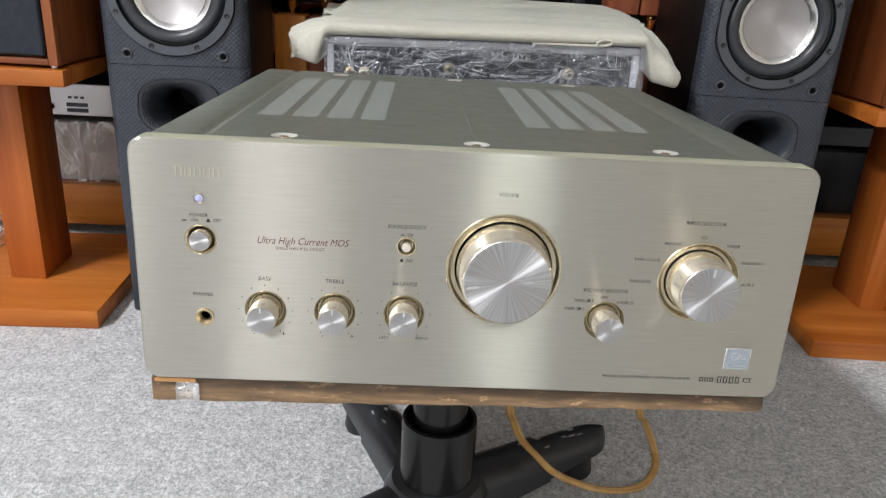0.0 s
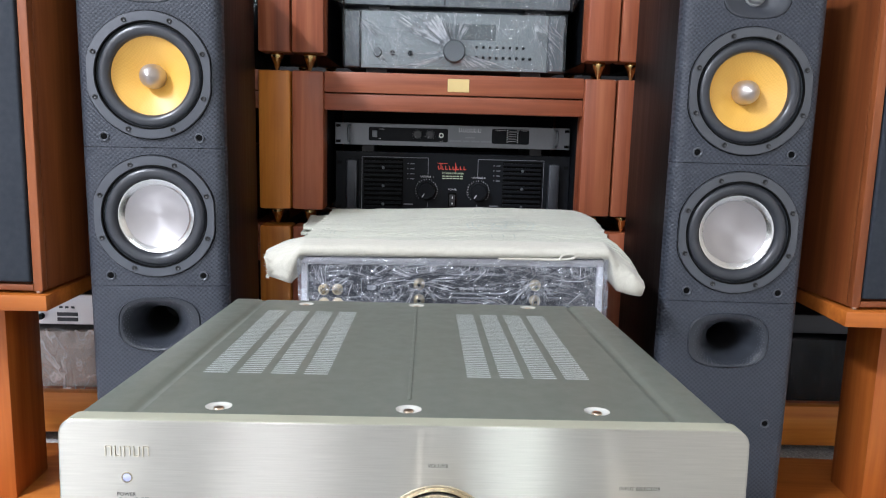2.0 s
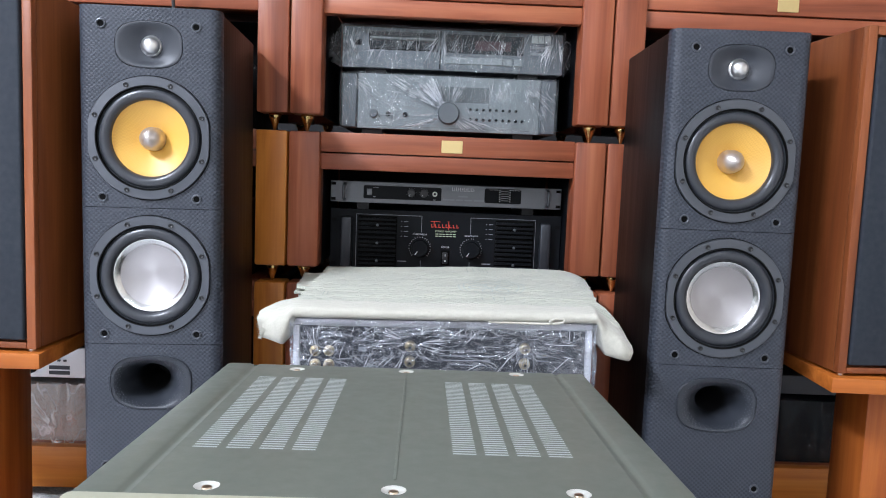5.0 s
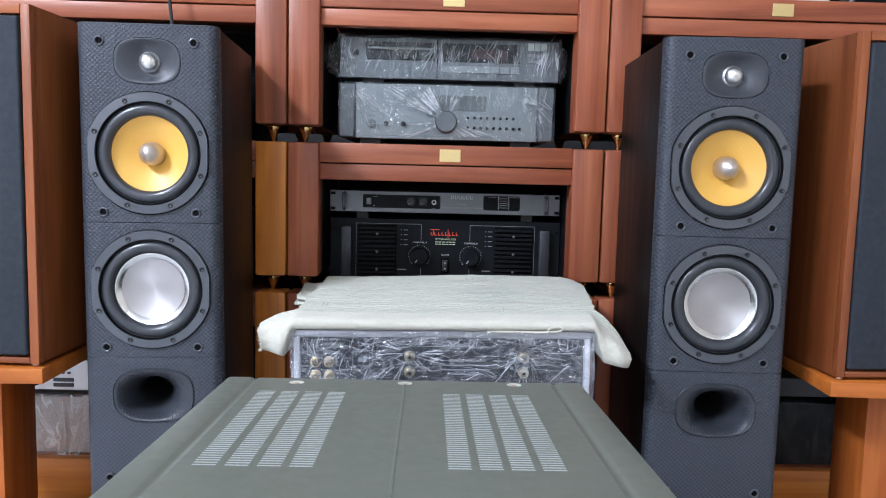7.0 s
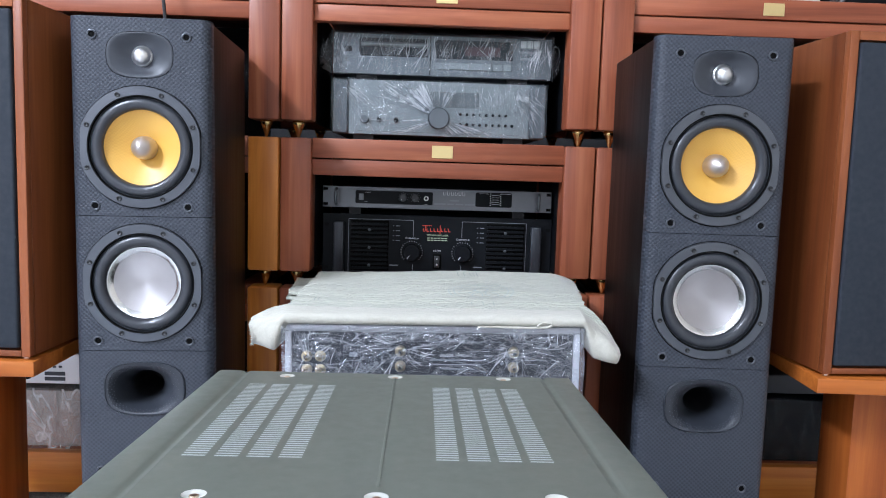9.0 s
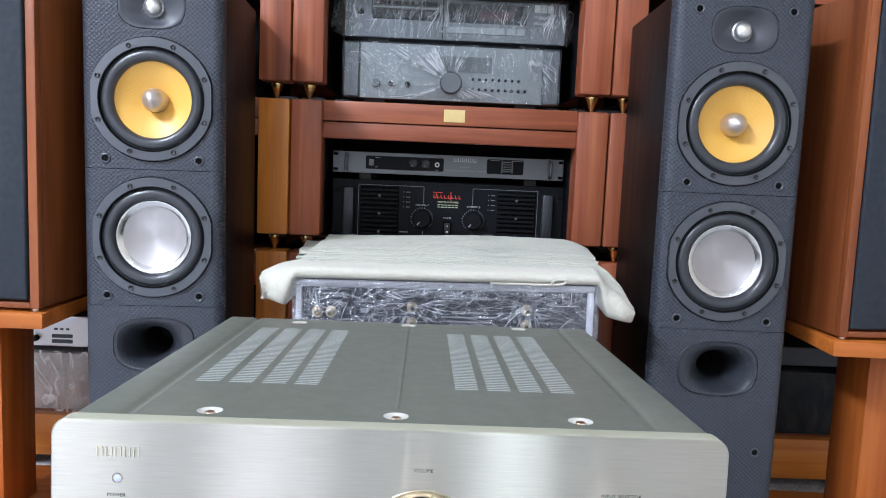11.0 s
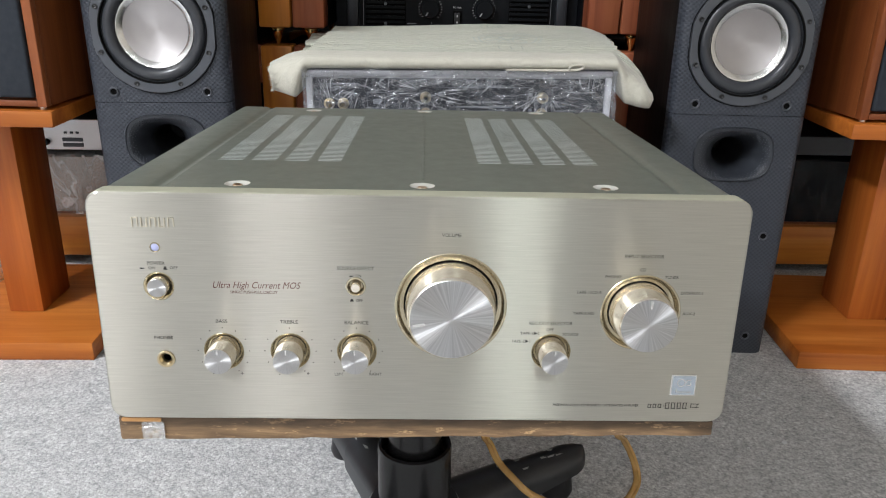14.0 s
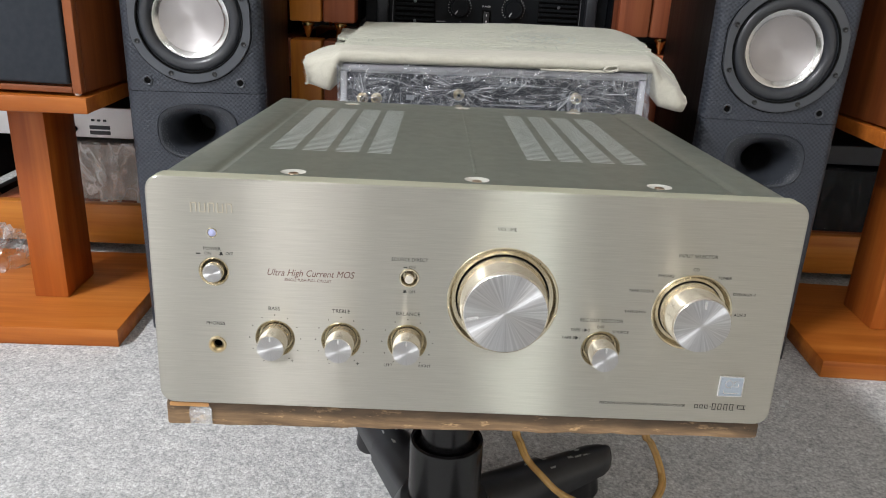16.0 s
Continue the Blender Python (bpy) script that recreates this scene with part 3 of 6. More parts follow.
# ---- the room ----
def room():
    x0, x1, y0, y1 = -2.7, 1.9, -7.6, 1.75
    fl = part("floor", box(x0, x1, y0, y1, -0.05, 0.0), carpet)
    tagged(fl, "grey looped carpet floor, flecked and worn", "floor", kind="structure")
    for nm, b in (("wall_back", (x0 - 0.1, x1 + 0.1, y1, y1 + 0.1)), ("wall_front", (x0 - 0.1, x1 + 0.1, y0 - 0.1, y0)),
                  ("wall_left", (x0 - 0.1, x0, y0, y1)), ("wall_right", (x1, x1 + 0.1, y0, y1))):
        bm = box(*b, 0.0, CEIL)
        if nm == "wall_left":
            bm.free()
            bm = bmesh.new()
            edge = y0
            for wa, wb, za, zb, watts, tint in ADDED_WINDOWS:
                for ya, yb, z_low, z_top in ((edge, wa, 0.0, CEIL), (wa, wb, 0.0, za), (wa, wb, zb, CEIL)):
                    box(b[0], b[1], ya, yb, z_low, z_top, bm=bm)
                edge = wb
            box(b[0], b[1], edge, y1, 0.0, CEIL, bm=bm)
        w = part(nm, bm, wall_shade if nm == "wall_back" else wall_bounce if nm == "wall_right" else wall_paint)
        tagged(w, "wall behind the racks, coloured charcoal to stand in for shade" if nm == "wall_back" else "unseen side wall, beige so that it bounces light onto the panel" if nm == "wall_right" else "plain grey painted room wall", "wall", kind="structure")
    c = part("ceiling", box(x0, x1, y0, y1, CEIL, CEIL + 0.08), ceil_paint)
    tagged(c, "plain white painted ceiling with flat lamps", "ceiling", kind="structure")
    # no window is known here; it is built to carry an added light
    for k, (wa, wb, za, zb, watts, tint) in enumerate(ADDED_WINDOWS):
        wn = thing("window_%d" % (k + 1), "unseen white framed window, added in the side wall as a light", "window", pose(x0 - 0.05, 0, 0), kind="structure")
        mid = (wa + wb) / 2
        for ya, yb, z_low, z_top in ((wa, wa + 0.05, za, zb), (wb - 0.05, wb, za, zb), (wa + 0.05, wb - 0.05, za, za + 0.05), (wa + 0.05, wb - 0.05, zb - 0.05, zb), (mid - 0.02, mid + 0.02, za + 0.05, zb - 0.05)):
            part("window_frame", box(-0.03, 0.03, ya, yb, z_low, z_top), ceil_paint, wn)
        ld = bpy.data.lights.new("window_daylight", "AREA")
        ld.shape, ld.size, ld.size_y, ld.energy, ld.color = "RECTANGLE", zb - za - 0.1, wb - wa - 0.1, watts, tint
        lo = new("added_light", ld)
        lo.parent = wn
        lo.matrix_basis = pose(-0.045, mid, (za + zb) / 2, 0, -90, 0)
    for x, y, lx, ly, watts, tint in LAMPS:
        lt = thing("ceiling_light", "flat white strip light fitting on the ceiling", "ceiling light", pose(x, y, CEIL), "ceiling lights")
        part("frame", box(-lx / 2 - 0.02, lx / 2 + 0.02, -ly / 2 - 0.02, ly / 2 + 0.02, -0.03, -0.001, 0.004), ceil_paint, lt)
        part("diffuser", box(-lx / 2, lx / 2, -ly / 2, ly / 2, -0.034, -0.031), lamp_glow, lt)
        ld = bpy.data.lights.new("ceiling_lamp", "AREA")
        ld.shape, ld.size, ld.size_y, ld.energy = "RECTANGLE", lx, ly, watts
        ld.color = tint
        lo = new("lamp", ld)
        lo.parent = lt
        lo.matrix_basis = pose(0, 0, -0.04)



# near-black colour stands in for the deep shade behind the racks
wall_shade = plain("shade_dark_wall", (0.03, 0.03, 0.032), 0.85, 0, 0.1, 8, 0.1)
room()


# ---- rack units of cherry wood on brass cones ----
def rack_unit(name_label, x0, x1, z0, z1, mats, cone=0.031, depth=0.36, y=0.975, plate=None, deep_rail=False):
    """One shelf tier: four posts, a double front rail, a top board and four brass cone feet."""
    t = thing("rack_shelf", name_label, "shelf", pose(0, y, z0), "rack tiers")
    pw = 0.058
    for px, mm in ((x0, mats[0]), (x1 - pw, mats[1])):
        for py in (0.0, depth - pw):
            post = part("post", box(px, px + pw, py, py + pw, 0, z1 - z0, 0.004), mm, t)
            cx, cy = px + pw / 2, py + pw / 2
            if cone:
                prof = [(0.0, -cone + 0.0005), (0.0022, -cone), (0.0035, -cone + 0.004), (0.0105, -0.009), (0.0125, -0.006), (0.0125, -0.002), (0.011, 0.0)]
                part("cone_foot", lathe_z(prof, 24, cx, cy), brass, post, "brass cone foot")
    h = z1 - z0
    a, b = x0 + pw, x1 - pw
    if deep_rail:
        part("front_rail", box(a, b, 0.012, 0.035, h - 0.085, h - 0.003, 0.002), amber_x, t)
    else:
        part("upper_rail", box(a, b, 0.010, 0.035, h - 0.0365, h + 0.001, 0.002), cherry_x, t)
        part("lower_rail", box(a, b, 0.013, 0.038, h - 0.069, h - 0.0385, 0.002), cherry_x, t)
    part("shelf_board", box(a, b, 0.036, depth - 0.01, h - 0.030, h - 0.004, 0.001), cherry_x, t)
    # side rails and added boards are near black, as shade inside the rack
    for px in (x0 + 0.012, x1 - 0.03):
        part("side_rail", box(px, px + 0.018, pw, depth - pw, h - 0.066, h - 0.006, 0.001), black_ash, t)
    part("back_board", box(a, b, depth - 0.02, depth - 0.012, 0.0, h - 0.031), rack_black, t, "added back board, near black as the interior's shade")
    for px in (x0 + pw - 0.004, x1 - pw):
        part("side_board", box(px, px + 0.004, pw, depth - pw, 0.0, h - 0.031), rack_black, t, "added side board, near black as the interior's shade")
    if plate is not None:
        part("name_plate", slab(0.040, 0.0235, 0.001, 0.0085, 0.0098, plate, h - 0.0185, 0.0004), plate_gold, t, "small blank gold plate")
    return t


TIERS = [(0.142, 0.448), (0.480, 0.734), (0.766, 1.021)]
for x0, x1, mats, where, plate in ((-0.97, -0.246, (cherry_z, amber_z), "beside the black tower", None),
                                   (-0.243, 0.353, (cherry_z, cherry_z), "between the towers", 0.062),
                                   (0.356, 1.08, (cherry_z, cherry_z), "behind the tower", 0.68)):
    rack_unit("low cherry wood rack base, " + where, x0, x1, 0.0, 0.111, mats, 0.0, deep_rail=True)
    for i, (za, zb) in enumerate(TIERS):
        px = plate if i > 0 else None
        rack_unit("cherry wood rack tier on brass cones, " + where, x0, x1, za, zb, mats if i < 2 else (cherry_z, cherry_z), plate=px)


# ---- the integrated amplifier ----
def amplifier():
    amp = thing("integrated_amplifier", "champagne gold audio amplifier with large knobs, on a worn board", "amplifier", LEAN)
    W, Z0, Z1 = 0.4358, 0.2594, 0.4248
    cx, cz, h = 0.0004, (Z0 + Z1) / 2, Z1 - Z0
    holes = [(0.0205, 0.3475, 0.0382), (0.1505, 0.3445, 0.0277), (-0.135, 0.3125, 0.0138), (-0.0895, 0.3128, 0.0138), (-0.0437, 0.3132, 0.0138),
             (0.091, 0.3142, 0.0138), (-0.175, 0.360, 0.0102), (-0.0437, 0.3612, 0.0068), (-0.175, 0.3062, 0.0062), (-0.175, 0.3873, 0.0032)]
    bm = bmesh.new()
    rows = [(0.0014, 0.0), (0.0004, 0.0005), (0.0, 0.0018), (0.0, 0.014)]
    loops = []
    for inset, y in rows:
        pts = rounded(W - 2 * inset, h - 2 * inset, 0.0105 - inset, 10)
        loops.append([bm.verts.new((cx + x, y, cz + z)) for x, z in pts])
    n = len(loops[0])
    for a, b in zip(loops, loops[1:]):
        for i in range(n):
            bm.faces.new((a[i], a[(i + 1) % n], b[(i + 1) % n], b[i]))
    bm.faces.new(list(reversed(loops[-1])))
    edges = [bm.edges.get((loops[0][i], loops[0][(i + 1) % n])) for i in range(n)]
    for hx, hz, r in holes:
        k = 56 if r > 0.02 else 32
        ring = [bm.verts.new((hx + r * math.cos(2 * math.pi * i / k), 0.0, hz + r * math.sin(2 * math.pi * i / k))) for i in range(k)]
        edges += [bm.edges.new((ring[i], ring[(i + 1) % k])) for i in range(k)]
    bmesh.ops.triangle_fill(bm, use_beauty=True, use_dissolve=False, edges=edges, normal=(0, -1, 0))
    uv = bm.loops.layers.uv.new("brush")
    for f in bm.faces:
        for lp in f.loops:
            lp[uv].uv = (lp.vert.co.x, lp.vert.co.z + lp.vert.co.y)
    for f in bm.faces:
        if f.calc_center_median().y > 0.0006:
            f.material_index = 1
    panel = part("front_panel", bm, (panel_metal, panel_edge), amp, "brushed champagne metal front panel", sharp=8)

    def knob(name, hx, hz, rh, rk, out, small=False, mark=90.0):
        """A dished collar, a black gap and a turned knob."""
        k = 64 if not small else 40
        dish = [(rh, 0.0), (rh * 0.985, -0.0004), (rh * 0.955, -0.0002), (rk * 1.10 + (rh - rk) * 0.22, 0.0032), (rk * 1.075, 0.0036)]
        part("collar", lathe(dish, k, hx, hz), ring_gold, panel, "dished gold collar")
        gap = [(rk * 1.076, 0.0036), (rk * 1.076, 0.009), (rk * 0.9, 0.009)]
        part("gap", lathe(gap, k, hx, hz), black_void, panel, "black gap round the knob")
        kb = part(name, lathe([(rk * 1.02, 0.0085), (rk * 1.035, 0.002), (rk * 1.03, -out * 0.15), (rk * 0.99, -out * 0.22), (rk * 0.965, -out * 0.92), (rk * 0.93, -out * 0.985), (rk * 0.915, -out)], k, hx, hz), knob_gold, panel, "gold-sided turned knob")
        part("knob_face", lathe([(rk * 0.915, -out), (rk * 0.905, -out - 0.0003), (rk * 0.012, -out - 0.0001), (0, -out - 0.0001)], k, 0, 0), knob_face, kb, "spun silver knob face", m=pose(hx, 0, hz))
        a = radians(mark)
        r0, r1, w = rk * 0.55 if small else rk * 0.60, rk * 0.86, 0.0005 if small else 0.0008
        bmk = box(r0, r1, -out - 0.0007, -out - 0.0002, -w, w)
        bmesh.ops.rotate(bmk, verts=bmk.verts, cent=(0, 0, 0), matrix=Matrix.Rotation(-a, 3, "Y"))
        part("pointer", bmk, bright_steel, kb, "engraved pointer line", m=pose(hx, 0, hz))

    knob("volume_knob", 0.0205, 0.3475, 0.0382, 0.0300, 0.0225, mark=190)
    knob("selector_knob", 0.1505, 0.3445, 0.0277, 0.0205, 0.0225, mark=90)
    for hx, hz in ((-0.135, 0.3125), (-0.0895, 0.3128), (-0.0437, 0.3132), (0.091, 0.3142)):
        knob("small_knob", hx, hz, 0.0138, 0.0098, 0.0165, True, 90)
    # power button, source switch, phones socket, lamp
    part("collar", lathe([(0.0102, 0.0), (0.0098, -0.0005), (0.0093, -0.0002), (0.0078, 0.0022), (0.0075, 0.006)], 40, -0.175, 0.36), ring_gold, panel, "dished gold collar")
    pb = part("power_button", lathe([(0.0068, 0.006), (0.0068, -0.0035), (0.0063, -0.0042)], 40, -0.175, 0.36), knob_gold, panel)
    part("button_face", lathe([(0.0063, -0.0042), (0.006, -0.0045), (0, -0.0043)], 40), knob_face, pb, m=pose(-0.175, 0, 0.36))
    part("collar", lathe([(0.0068, 0.0), (0.0065, -0.0008), (0.0056, -0.0008), (0.0046, 0.001), (0.0045, 0.005), (0, 0.005)], 32, -0.0437, 0.3612), ring_gold, panel, "gold switch collar")
    part("switch_button", lathe([(0.0034, 0.005), (0.0034, -0.0025), (0.0028, -0.0034), (0, -0.0036)], 28, -0.0437, 0.3612), knob_gold, panel)
    part("socket_ring", lathe([(0.0062, 0.0), (0.006, -0.0012), (0.0048, -0.0012), (0.0038, 0.0004), (0.0031, 0.0012), (0.0030, 0.004)], 32, -0.175, 0.3062), post_gold, panel, "brass headphone socket")
    part("socket_hole", lathe([(0.0031, 0.002), (0.0030, 0.012), (0, 0.012)], 28, -0.175, 0.3062), black_void, panel)
    part("indicator_lamp", lathe([(0.0027, 0.0004), (0.0025, -0.0001), (0.0015, -0.0006), (0, -0.0008)], 24, -0.175, 0.3873), led_glow, panel, "small pale blue lamp")

    part("lamp_bezel", lathe([(0.0035, 0.0), (0.0033, -0.0006), (0.0028, -0.0005), (0.0026, 0.0008)], 28, -0.175, 0.3873), ring_gold, panel, "thin gold bezel")
    # printed words
    Y = -0.0001
    def say(body, size, x, z, mm=print_black, **kw):
        return letters(body, size, x, z, Y, mm, panel, **kw)
    say("POWER", 0.0034, -0.1755, 0.3762)
    say("ON", 0.0030, -0.1705 - 0.0078, 0.3728)
    say("OFF", 0.0030, -0.1640, 0.3730)
    bars([(-0.1862, -0.1832, 0.3722, 0.3730), (-0.1708, -0.1682, 0.3718, 0.3726), (-0.1703, -0.1687, 0.3726, 0.3740)], Y, print_black, panel, "switch_mark")
    say("PHONES", 0.0034, -0.1755, 0.3222)
    say("Ultra High Current MOS", 0.0067, -0.1105, 0.3612, print_red, shear=0.32, wide=0.86, label="wine red slanted words")
    say("SINGLE PUSH-PULL CIRCUIT", 0.0028, -0.112, 0.3563, print_red, wide=0.9)
    say("SOURCE DIRECT", 0.0036, -0.0437, 0.3742, wide=0.92)
    say("ON", 0.0028, -0.0420, 0.3690)
    say("OFF", 0.0028, -0.0415, 0.3512)
    bars([(-0.0478, -0.0452, 0.3683, 0.3691), (-0.0478, -0.0452, 0.3505, 0.3512), (-0.0473, -0.0457, 0.3512, 0.3524)], Y, print_black, panel, "switch_mark")
    for body, x in (("BASS", -0.1352), ("TREBLE", -0.0895), ("BALANCE", -0.0437)):
        say(body, 0.0038, x, 0.3348)
    for x in (-0.135, -0.0895):
        say("-", 0.0045, x - 0.0082, 0.2955)
        say("+", 0.0045, x + 0.0115, 0.2955)
    say("LEFT", 0.0030, -0.0565, 0.2955)
    say("RIGHT", 0.0030, -0.0310, 0.2958)
    say("VOLUME", 0.0033, 0.0200, 0.3982)
    say("REC OUT SELECTOR", 0.0035, 0.0895, 0.3358, wide=0.93)
    say("OFF", 0.0030, 0.0893, 0.3310)
    say("SOURCE", 0.0030, 0.1035, 0.3278)
    say("TAPE-1\u25b62", 0.0030, 0.0755, 0.3282)
    say("TAPE-2\u25b61", 0.0030, 0.0698, 0.3222)
    say("INPUT SELECTOR", 0.0034, 0.1492, 0.3852)
    for body, x, z in (("CD", 0.1492, 0.3757), ("PHONO", 0.1295, 0.3705), ("TUNER", 0.1692, 0.3705), ("TAPE-1/CD-R", 0.1140, 0.3590), ("TAPE-2/MD", 0.1115, 0.3435), ("DVD/AUX-1", 0.1845, 0.3592), ("AUX-2", 0.1840, 0.3440)):
        say(body, 0.0030, x, z)
    say("PRECISION AUDIO COMPONENT / INTEGRATED AMPLIFIER", 0.0027, 0.1258, 0.2727, wide=0.86)
    hair = [(0.1742, 0.1752, 0.2726, 0.2729)]
    for x, w_, z0_, z1_ in [(0.1632 + i * 0.0036, 0.0026, 0.2712, 0.2742) for i in range(3)] + [(0.1758 + i * 0.0042, 0.0030, 0.2704, 0.2754) for i in range(4)] + [(0.1940, 0.0060, 0.2714, 0.2746)]:
        hair += [(x, x + 0.0005, z0_, z1_), (x, x + w_, z1_ - 0.0004, z1_), (x + w_ * 0.75, x + w_ * 0.75 + 0.0004, z0_, z1_), (x + w_ * 0.2, x + w_, z0_, z0_ + 0.0004)]
    bars(hair, Y, print_black, panel, "printed_mark", "black printed strokes")
    # raised maker's mark as plain shapes
    bmm = bmesh.new()
    for i in range(5):
        xx = -0.1882 + i * 0.0058
        box(xx, xx + 0.0007, -0.0009, 0.0, 0.4012, 0.4078, bm=bmm)
        box(xx + 0.0010, xx + 0.0038, -0.0008, 0.0, 0.4012 if i % 2 else 0.4072, 0.4018 if i % 2 else 0.4078, bm=bmm)
        box(xx + 0.0034, xx + 0.0041, -0.0008, 0.0, 0.4016, 0.4074, bm=bmm)
    part("raised_mark", bmm, raised_gold, panel, "raised champagne strokes")
    # badge
    bd = part("badge", slab(0.0180, 0.0165, 0.0006, -0.0012, 0.0, 0.1866, 0.2898, 0.0003), bright_steel, panel, "square silver badge")
    part("badge_field", slab(0.0158, 0.0143, 0.0004, -0.0016, -0.0012, 0, 0), badge_blue, bd, "bluish silver field", m=pose(0.1866, 0, 0.2898))
    bmb = lathe([(0.0030, -0.0021), (0.0024, -0.0021), (0.0024, -0.0016), (0.0030, -0.0016), (0.0030, -0.0021)], 24, 0.1846, 0.2922)
    box(0.1882, 0.1914, -0.0021, -0.0016, 0.2900, 0.2905, bm=bmb)
    box(0.1882, 0.1914, -0.0021, -0.0016, 0.2940, 0.2945, bm=bmb)
    box(0.1880, 0.1886, -0.0021, -0.0016, 0.2920, 0.2944, bm=bmb)
    box(0.1910, 0.1916, -0.0021, -0.0016, 0.2900, 0.2924, bm=bmb)
    box(0.1812, 0.1922, -0.0020, -0.0016, 0.2846, 0.2852, bm=bmb)
    box(0.1812, 0.1818, -0.0020, -0.0016, 0.2846, 0.2874, bm=bmb)
    part("badge_mark", bmb, bright_steel, bd, "raised strokes on the badge")
    # scale dots round the small knobs
    bmd = bmesh.new()
    for hx, hz in ((-0.135, 0.3125), (-0.0895, 0.3128), (-0.0437, 0.3132)):
        for i in range(11):
            a = radians(-58 + i * 29.6)
            lathe([(0.0, -0.0002), (0.00042, -0.0002), (0.00042, 0.0)], 8, hx + 0.0176 * math.cos(a), hz + 0.0176 * math.sin(a), bm=bmd)
    part("scale_dots", bmd, print_black, panel)

    # case: lid with two grooves, a middle seam and openings for the grilles
    L, B, T = 0.2125, 0.416, 0.4232
    bm = bmesh.new()
    prof = [(-L, 0.2725), (-L, T - 0.004), (-L + 0.0015, T - 0.0010), (-L + 0.004, T), (-0.1850, T), (-0.1820, T - 0.0008), (-0.1795, T - 0.0018), (-0.1775, T - 0.0019), (-0.1750, T - 0.0009), (-0.173, T - 0.0004)]
    right = [(-x, z) for x, z in reversed(prof)]
    ys = (0.0142, B)
    for side, bm in ((prof, bm), (right, bmesh.new())):
        va = [bm.verts.new((x, ys[0], z)) for x, z in side]
        vb = [bm.verts.new((x, ys[1], z)) for x, z in side]
        for i in range(len(side) - 1):
            bm.faces.new((va[i], va[i + 1], vb[i + 1], vb[i]))
        part("case_side", bm, lid_paint, amp, "olive grey painted case side")
    zt = T - 0.0004
    bm = bmesh.new()
    # rectangular columns of openings
    cols = [(-0.1610, -0.1420), (-0.1350, -0.1160), (-0.1092, -0.0902), (-0.0835, -0.0648), (0.0438, 0.0625), (0.0695, 0.0882), (0.0950, 0.1138), (0.1205, 0.1395)]
    y0, y1 = 0.1125, 0.3555
    screws = [(-0.1272, 0.0355), (0.0, 0.0362), (0.1285, 0.0390), (-0.1265, 0.3960), (0.0, 0.4015), (0.1295, 0.4040)]
    loops = [[(-0.173, 0.0142), (0.173, 0.0142), (0.173, B), (-0.173, B)]]
    loops += [[(xa, y0), (xb, y0), (xb, y1), (xa, y1)] for xa, xb in cols]
    loops += [[(x + 0.0088 * math.cos(2 * math.pi * i / 32), y + 0.0088 * math.sin(2 * math.pi * i / 32)) for i in range(32)] for x, y in screws]
    edges = []
    for lp in loops:
        ring = [bm.verts.new((x, y, zt)) for x, y in lp]
        edges += [bm.edges.new((ring[i], ring[(i + 1) % len(ring)])) for i in range(len(ring))]
    bmesh.ops.triangle_fill(bm, use_beauty=True, use_dissolve=False, edges=edges, normal=(0, 0, 1))
    lid = part("lid", bm, lid_paint, amp, "olive grey metal lid", sharp=20)
    part("lid_seam", box(-0.0012, 0.0012, 0.055, 0.395, zt, zt + 0.0005, 0.0003, 1), lid_paint, lid, "faint raised middle seam")
    nslot = 43
    pitch = (y1 - y0) / nslot
    for xa, xb in cols:
        g, f2 = bmesh.new(), bmesh.new()
        for i in range(nslot + 1):
            ya, yb = max(y0 + (i - 0.27) * pitch, y0), min(y0 + (i + 0.27) * pitch, y1)
            box(xa, xb, ya, yb, zt - 0.0014, zt, bm=g)
            if i < nslot:
                box(xa, xb, yb, y0 + (i + 0.73) * pitch, zt - 0.0014, zt - 0.0001, bm=f2)
        gr = part("vent_grille", g, lid_paint, lid, "grille of narrow slots")
        part("slot_metal", f2, slot_metal, gr, "pale metal showing in the slots")
    for x, y in screws:
        scr = part("screw_cup", lathe_z([(0.0089, zt - 0.0001), (0.0084, zt - 0.0002), (0.0068, zt - 0.0009), (0.0050, zt - 0.0016), (0.0036, zt - 0.0018)], 32, x, y), cup_steel, lid, "bright dished screw cup")
        part("screw", lathe_z([(0.0034, zt - 0.0019), (0.0032, zt - 0.0008), (0.0018, zt - 0.0004), (0, zt - 0.0005)], 20, x, y), copper, scr, "copper screw head")
    part("case_bottom", box(-L, L, 0.0145, B, 0.2705, 0.2730), black_steel, amp)
    part("case_back", box(-L, L, B - 0.003, B, 0.2732, zt - 0.001), black_steel, amp)
    for x in (-0.17, 0.17):
        for y in (0.06, 0.36):
            part("foot", lathe_z([(0.0, 0.2585), (0.022, 0.2585), (0.024, 0.262), (0.024, 0.2705), (0, 0.2705)], 28, x, y), rubber, amp)
    return amp


amplifier()


# ---- what carries it ----
bare_wood = plain("bare_wood", (0.52, 0.27, 0.10), 0.6, 0, 0.25, 60, 0.3)
film_tape = film_mat("tape_film", 0.80, 40, (1, 1, 1), (0.95, 0.95, 0.95), 0.15, 10, 0.35)


